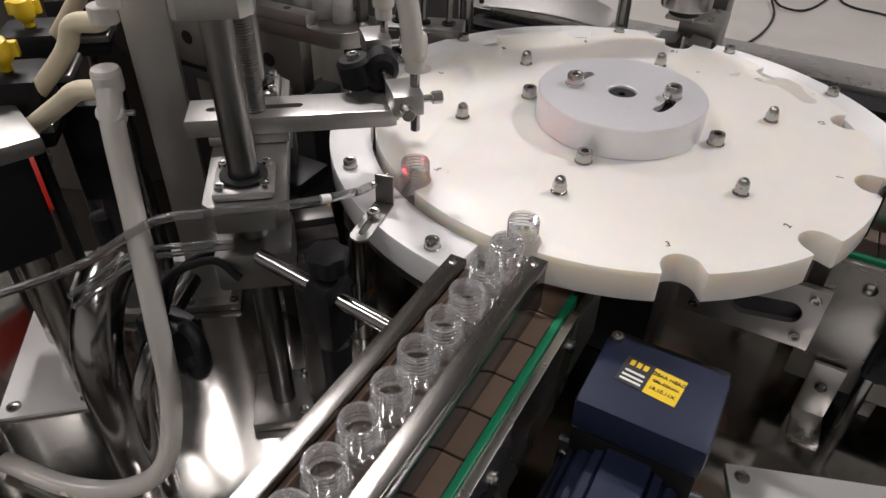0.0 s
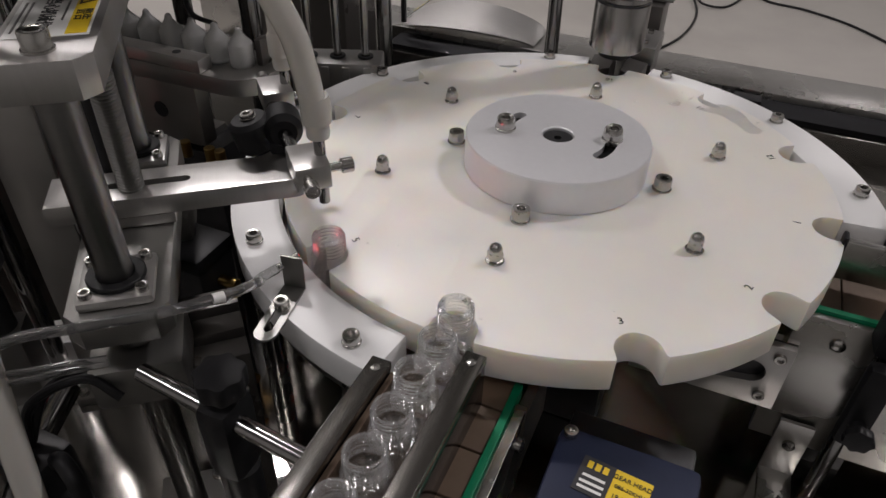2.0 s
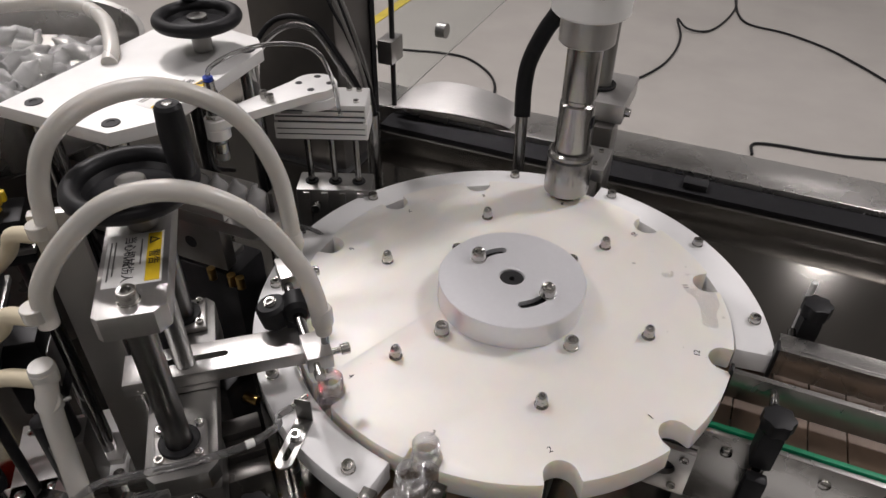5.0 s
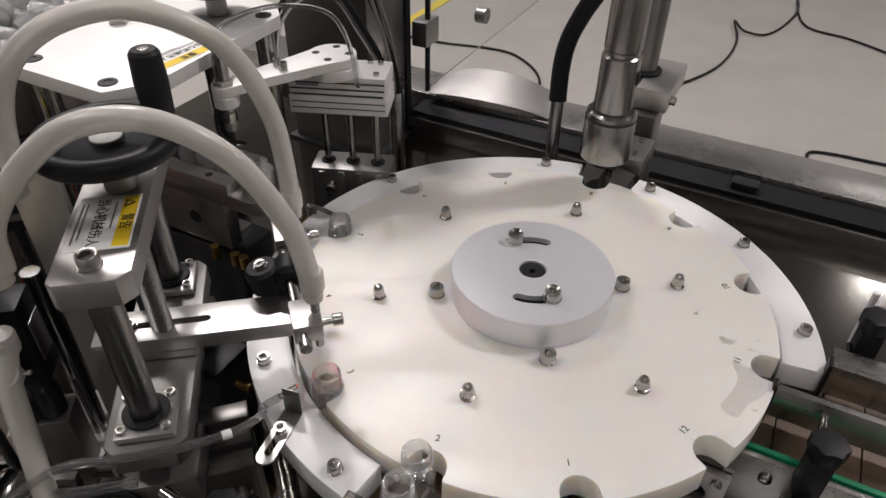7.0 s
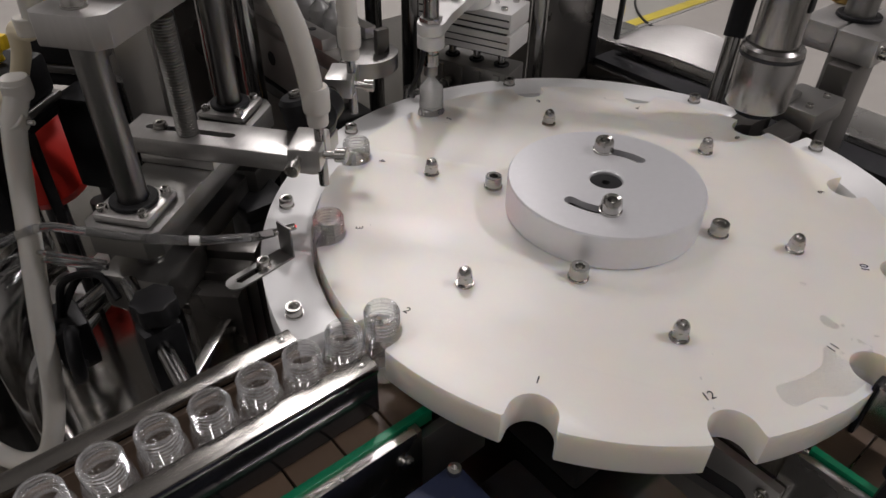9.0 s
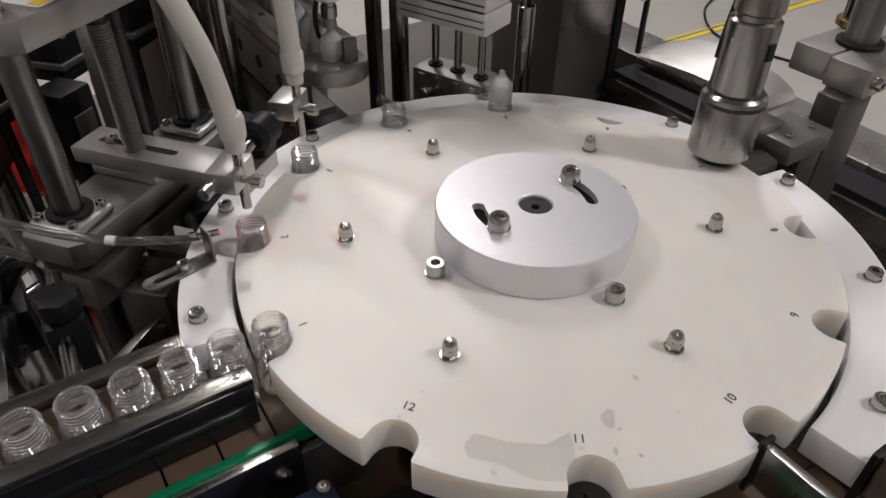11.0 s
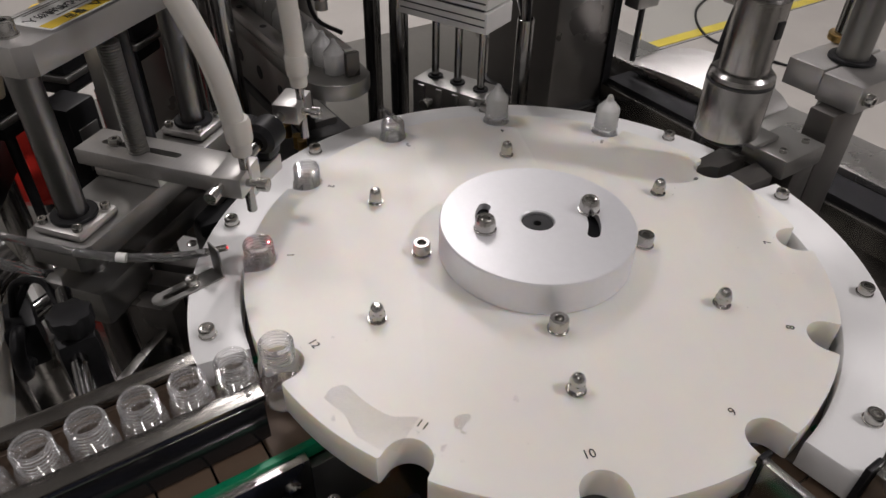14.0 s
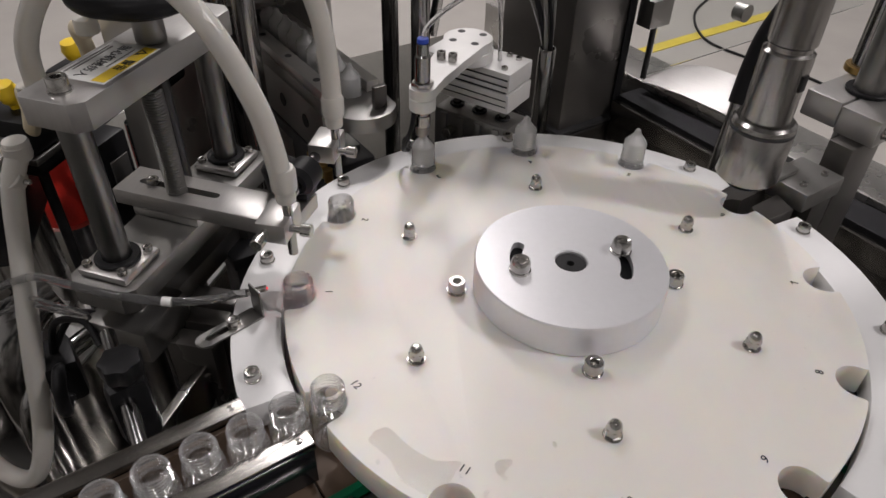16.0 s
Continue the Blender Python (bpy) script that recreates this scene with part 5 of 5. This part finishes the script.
    for x, y in ((-0.371, -0.108), (-0.471, -0.106), (-0.36, 0.09), (-0.48, 0.12)):
        part("post", cyl(0.011, TABLE, 1.062), CHROME, u, at=pose(x - 0.01, y + 0.008, 0))
        part("countersunk_bolt", lathe([(0, 0.0003), (0.004, 0.0003), (0.0042, 0.001), (0.0085, 0.001), (0.0088, 0), (0, 0)], 20), BLACK_OX, u, at=pose(x, y, 1.076))
    lab = part("caution_label", box(-0.04, 0.04, -0.0175, 0.0175, 1.076, 1.0763, 0), PAPER, u, "white and yellow caution label", smooth=False, at=pose(-0.362, -0.03, 0, 0, 0, 86))
    part("yellow_field", box(-0.038, 0.038, -0.016, -0.005, 1.0763, 1.0766, 0), YELLOW, lab, smooth=False)
    for y, w in ((0.0105, 0.06), (0.0138, 0.04)):
        part("text_bar", box(-0.034, -0.034 + w, y - 0.0007, y + 0.0007, 1.0763, 1.0766, 0), ALU_DARK, lab, smooth=False)
    part("lettering", join(words("\u5f53\u5fc3\u673a\u68b0\u4f24\u4eba", 0.0088), None, pose(0.004, 0.003, 1.0764, 0, 0, 180)), INK, lab, smooth=False)
    part("lettering", join(words("\u8b66\u544a", 0.0085), None, pose(0.0, -0.0105, 1.0767, 0, 0, 180)), INK, lab, smooth=False)
    part("warning_sign", prism([(0.022, -0.0068), (0.0325, -0.0068), (0.02725, -0.0148)], 1.0766, 1.0768), INK, lab, smooth=False)
    w = thing("handwheel", "black plastic handwheel with a turning grip", "handwheel", "handwheels", at=pose(-0.405, 0.07, 1.076))
    handwheel_parts(w, 140)
    b = thing("plug_bowl", "stainless vibrating bowl half full of white plugs", "feeder bowl", at=pose(-0.70, -0.02, 0))
    part("bowl", lathe([(0, 0.985), (0.17, 0.985), (0.2, 1.0), (0.205, 1.055), (0.212, 1.057), (0.212, 1.052), (0.207, 0.99), (0.18, 0.972), (0, 0.972)], 56), STEEL, b)
    part("drive", cyl(0.15, TABLE, 0.972, 48), DARKSTEEL, b)
    h = thing("bowl_hose", "milky silicone hose arching over the feeder bowl", "hose")
    part("hose", pipe([(-0.80, -0.03, 1.03), (-0.74, 0.0, 1.075), (-0.66, 0.035, 1.1), (-0.59, 0.07, 1.1), (-0.535, 0.058, 1.095), (-0.49, 0.02, 1.085), (-0.472, -0.005, 1.077)], 0.0085, 16, 8), SILICONE, h)
    return t


def plug_mesh():
    return lathe([(0, 0.0), (0.0112, 0.0), (0.0119, 0.001), (0.0119, 0.0028), (0.0114, 0.0032), (0.0113, 0.0198), (0.0106, 0.0212), (0.0054, 0.0268), (0.0036, 0.0292), (0.0028, 0.0328), (0.0016, 0.034), (0, 0.0342)], 28)


def plugs():
    """Plugs that wait on the track; the first three are picked and set on bottles."""
    made = []
    first = None
    for k in range(12):
        if first is None:
            ob = part("plug", plug_mesh(), PLUG)
            first = ob
        else:
            ob = new("plug", first.data)
        tagged(ob, "milky white plastic dropper plug", "plug", "dropper plugs")
        ob.matrix_basis = pose(PICK[0] - PLUG_PITCH * k, PICK[1], TRACK_TOP)
        made.append(ob)
    # a heap of plugs in the bowl and on the frame plate
    rnd = random.Random(9)
    for k in range(150):
        layer = k // 62
        a, r = rnd.uniform(0, 2 * math.pi), (0.172 - 0.03 * layer) * math.sqrt(rnd.random())
        ob = new("plug", first.data)
        tagged(ob, "milky white plastic dropper plug", "plug", "dropper plugs in the bowl")
        ob.matrix_basis = pose(-0.70 + r * math.cos(a), -0.02 + r * math.sin(a), 0.9985 + 0.019 * layer + 0.004 * rnd.random(), 75 + rnd.uniform(-35, 35), rnd.uniform(-30, 30), rnd.uniform(0, 360))
    return made


# ---- capping station ----
CAP_Y = 0.2115


def capper():
    t = thing("capping_head", "polished steel capping head hanging over the dial", "capping head", at=pose(0, CAP_Y, 0))
    part("chuck", lathe([(0, 0.014), (0.018, 0.014), (0.019, 0.0105), (0.0262, 0.0105), (0.0274, 0.012), (0.0274, 0.057), (0.0265, 0.0585), (0.0262, 0.06), (0.0272, 0.0615), (0.0266, 0.0655), (0.024, 0.068), (0.0, 0.068)], 48), CHUCK, t, "brushed steel chuck")
    part("groove_ring", lathe([(0.0258, 0.0575), (0.0276, 0.0582), (0.0276, 0.0602), (0.0258, 0.061), (0.0258, 0.0575)], 40), BLACK_OX, t)
    part("rubber_insert", cyl(0.0165, 0.002, 0.0142, 28), BLACK, t)
    part("spindle_sleeve", lathe([(0, 0.0675), (0.0195, 0.0675), (0.0205, 0.0685), (0.0205, 0.128), (0.0175, 0.13), (0.0175, 0.134), (0.0195, 0.136), (0.0195, 0.2), (0, 0.2)], 40), CHUCK, t)
    part("key_slot", box(0.0175, 0.0218, -0.004, 0.004, 0.1, 0.114, 0.001), BLACK, t)
    part("bearing_collar", cyl(0.031, 0.2, 0.232, 40, 0.002), ALU, t)
    part("motor", cyl(0.042, 0.232, 0.36, 48, 0.003), PAPER, t, "pale grey motor housing")
    part("text_bar", box(-0.02, 0.02, -0.0425, -0.0419, 0.26, 0.268, 0), INK, t, smooth=False)
    part("carry_plate", box(-0.035, 0.03, 0.02, 0.235, 0.235, 0.25, 0.003), ALU, t)
    s = thing("capper_column", "split aluminium clamp holding a thick grey post", "column")
    part("post", cyl(0.0155, TABLE, 1.5), ALU_DARK, s, "grey ground steel post", at=pose(-0.012, 0.415, 0))
    part("bushing", cyl(0.0225, 0.964, 0.968, 36, hole=0.0157), BLACK, s, at=pose(-0.012, 0.415, 0))
    part("split_clamp", box(-0.05, -0.0105, 0.368, 0.468, 0.936, 0.964, 0.002), ALU, s)
    part("split_clamp", box(-0.008, 0.034, 0.362, 0.468, 0.936, 0.964, 0.002), ALU, s)
    socket_bolt(s, pose(0.034, 0.375, 0.95, 0, 90, 0), 0.006, 0.008, True, "clamp_bolt")
    part("web_plate", box(0.0, 0.026, 0.345, 0.40, TABLE, 0.9355, 0.002), DARKSTEEL, s)
    part("second_post", cyl(0.012, 0.9645, 1.5), CHROME, s, at=pose(-0.045, 0.455, 0))
    part("brass_bush", cyl(0.017, 0.9645, 0.972, 28), BRASS, s, at=pose(-0.045, 0.455, 0))
    g = thing("bottle_gripper", "grey air gripper with dark jaws at the capping station", "gripper")
    part("body", box(-0.014, 0.034, 0.272, 0.334, 0.893, 0.913, 0.002), ALU_DARK, g)
    part("body", box(-0.03, 0.004, 0.262, 0.30, 0.9134, 0.919, 0.002), ALU_DARK, g)
    for sx in (-1, 1):
        part("jaw", prism([(sx * 0.0165, 0.214), (sx * 0.027, 0.222), (sx * 0.03, 0.262), (sx * 0.006, 0.271), (sx * 0.006, 0.2315), (sx * 0.0125, 0.226)], 0.87, 0.9, bevel=0.001), DARKSTEEL, g)
    for x, y in ((0.02, 0.285), (0.02, 0.32), (-0.02, 0.27)):
        socket_bolt(g, pose(x, y, 0.913 if x > 0 else 0.919), 0.0035, 0.0035, False, "screw")
    part("stem", box(0.0, 0.03, 0.30, 0.334, TABLE, 0.893, 0.002), DARKSTEEL, g)
    return t


def tubes():
    t = thing("cable_tube", "steel tube with grey cables coming out of its top", "tube")
    part("tube", cyl(0.0095, TABLE, 0.968, 28, hole=0.0082), CHROME, t, at=pose(-0.262, 0.197, 0))
    for k in range(4):
        dx, dy = 0.004 * math.cos(1.6 * k), 0.004 * math.sin(1.6 * k)
        part("cable", pipe([(-0.262 + dx, 0.197 + dy, 0.93), (-0.262 + dx, 0.197 + dy, 0.975), (-0.272 + dx, 0.20 + dy * 2, 1.01 + 0.006 * k), (-0.295, 0.205 + 3 * dy, 1.06 + 0.01 * k), (-0.33, 0.21 + 4 * dy, 1.12 + 0.02 * k), (-0.37, 0.22, 1.25)], 0.0022, 8, 8), ALU_DARK if k % 2 else BLACK, t)
    for k, mat in enumerate((BLACK, CLEAR_TUBE)):
        d = 0.009 * k
        part("looped_hose", pipe([(-0.40 + d, 0.13, 0.95), (-0.412 + d, 0.16, 1.03), (-0.388 + d, 0.185, 1.075 - d), (-0.34, 0.195, 1.076 - d), (-0.30 - d, 0.197, 1.03), (-0.272 - d * 0.4, 0.197, 0.985), (-0.262, 0.196 + 0.003 * k, 0.95)], 0.0036, 12, 8), mat, t, "black hose looped into the tube" if k == 0 else "clear hose looped into the tube")
    t = thing("hose_tube", "steel tube with a thick black corrugated hose", "tube")
    part("tube", rod((-0.083, 0.287, TABLE), (-0.1, 0.336, 0.949), 0.0085), CHROME, t)
    prof = spline([(-0.099, 0.333, 0.935), (-0.103, 0.344, 0.975), (-0.1, 0.35, 1.01), (-0.085, 0.352, 1.05), (-0.06, 0.355, 1.1), (-0.04, 0.36, 1.18), (-0.03, 0.37, 1.3)], 10)
    part("hose", pipe(prof, 0.0115, 16, smooth=False), BLACK, t, "black corrugated hose")


# ---- bottles ----
BOTTLE_Z, ROW_PITCH = 0.8665, 0.0285


def bottle_mesh():
    outer = [(0, 0.0), (0.0115, 0.0), (0.0132, 0.0012), (0.0138, 0.003), (0.0138, 0.0315), (0.0137, 0.0345), (0.0133, 0.0372), (0.0131, 0.0388), (0.0126, 0.0396), (0.0114, 0.0402), (0.0104, 0.0404)]
    z = 0.0406
    for k in range(5):
        outer += [(0.0096, z), (0.0099, z + 0.0005), (0.0112, z + 0.0009), (0.0115, z + 0.0013), (0.0112, z + 0.0017), (0.0099, z + 0.0021), (0.0096, z + 0.0025)]
        z += 0.00275
    outer += [(0.0099, 0.0546), (0.0104, 0.0549), (0.0104, 0.0553), (0.01, 0.0556), (0.0094, 0.0553), (0.0092, 0.0545)]
    inner = [(0.0091, 0.052), (0.0093, 0.05)]
    return lathe(outer + inner, 44)


def bottles():
    made = []
    first = None
    for k in range(-1, 20):
        if first is None:
            ob = part("bottle", bottle_mesh(), GLASS)
            first = ob
        else:
            ob = new("bottle", first.data)
        tagged(ob, "small clear glass bottle with a threaded neck, open and empty", "bottle", "glass bottles")
        made.append((k, ob))
    return made


def bottle_pose(k, t):
    """Bottle k enters the dial after k steps; bottle -1 is one station ahead at the start."""
    if k <= 0:
        return pose(*polar(POCKET_R, -90 + 30 * k + dial_angle(t), BOTTLE_Z), 0, 0, 30 * k + dial_angle(t))
    done = sum(ease((t - m - 0.1) / 0.6) for m in STEP_MIDS)
    entered = k <= len(STEP_MIDS) and t > STEP_MIDS[k - 1] + STEP_LONG / 2
    if entered:
        a = dial_angle(t) + 30 * k
        return pose(*polar(POCKET_R, -90 + a, BOTTLE_Z), 0, 0, a)
    return pose(0.0007 * math.sin(k * 2.3), -(POCKET_R + ROW_PITCH * max(0.0, k - done)), BOTTLE_Z)


# ---- timing ----
def toggle(t, ups, downs, half):
    """1 when raised, 0 when lowered; starts raised."""
    v = 1.0
    for c in sorted([(d, -1) for d in downs] + [(u, 1) for u in ups]):
        v += c[1] * ease((t - c[0]) / (2 * half) + 0.5)
    return min(1.0, max(0.0, v))


def swing(t):
    return sum(ease((t - c + 0.95) / 0.4) - ease((t - c - 0.65) / 0.4) for c in PLACES)


def parked(t):
    """1 while the arm waits clear of the track, between setting one plug and fetching the next."""
    v = 1.0 - ease((t - PLACES[0] + 1.95) / 0.45)
    for a, b in zip(PLACES, PLACES[1:]):
        v += ease((t - a - 0.85) / 0.4) - ease((t - b + 1.95) / 0.45)
    return v


def arm_azimuth(t):
    return PICK_AZ + (PLACE_AZ - PICK_AZ) * swing(t) + (PARK_AZ - PICK_AZ) * parked(t)


def drop(t):
    return sum(ease((t - c + 0.4) / 0.25) - ease((t - c - 0.2) / 0.25) for c in PLACES)


def plug_pose(k, t):
    if k < 3:
        c = PLACES[k]
        if t > c:
            a = 180 + dial_angle(t) - dial_angle(c)
            return pose(*polar(POCKET_R, a, NOZZLE_UP - LIFT_DROP - 0.0335), 0, 0, a - 180)
        if t > c - 0.95:
            az = PICK_AZ + (PLACE_AZ - PICK_AZ) * swing(t)
            return pose(PIVOT[0] + ARM_LONG * math.cos(radians(az)), PIVOT[1] + ARM_LONG * math.sin(radians(az)), NOZZLE_UP - 0.0335 - LIFT_DROP * drop(t))
    moved = sum(ease((t - c - 0.2) / 0.5) for c in PLACES)
    place = max(0.0, k - moved)
    return pose(PICK[0] - PLUG_PITCH * place, PICK[1], TRACK_TOP)


def motions():
    fine = sorted({round(0.1 * i, 1) for i in range(161)})
    walk(dial_ob, [(t, pose(0, 0, DIAL_TOP, 0, 0, dial_angle(t))) for t in fine])
    ups, downs = (1.75, 5.2, 8.75, 12.2, 15.75), (0.75, 4.05, 7.45, 10.95, 14.25)
    walk(carriage_ob, [(t, pose(0, 0, -0.018 * (1 - toggle(t, ups, downs, 0.22)))) for t in fine])
    cups, cdowns = (2.05, 5.55, 9.05, 12.55, 15.95), (0.15, 3.65, 7.1, 10.65, 14.15)
    walk(capper_ob, [(t, pose(0, CAP_Y, 0.903 + 0.045 * toggle(t, cups, cdowns, 0.4))) for t in fine])
    walk(lift_ob, [(t, pose(0, 0, -LIFT_DROP * drop(t) + PARK_LIFT * parked(t))) for t in fine])
    walk(arm_ob, [(t, pose(*PIVOT, 0, 0, 0, arm_azimuth(t))) for t in fine])
    for k, ob in bottle_obs:
        walk(ob, [(t, bottle_pose(k, t)) for t in fine])
    for k, ob in enumerate(plug_obs):
        walk(ob, [(t, plug_pose(k, t)) for t in fine])
    loop = 2 * CHAIN_RUN + 2 * math.pi * CHAIN_RAD
    step = loop / len(slat_obs)
    for k, ob in enumerate(slat_obs):
        walk(ob, [(t, chain_pose(k * step + 0.012 + SPEED * t)) for t in fine[::2]])


hall()
machine_base()
column()
dial_ob = dial()
ring()
infeed_ob, slat_obs = infeed()
outfeed()
gear_motor()
filling_unit()
carriage_ob = carriage()
pump_and_hoses()
lower_clutter()
sensor()
lift_ob, arm_ob = pick_and_place()
plug_feeder()
capper_ob = capper()
tubes()
plug_obs = plugs()
bottle_obs = bottles()
motions()
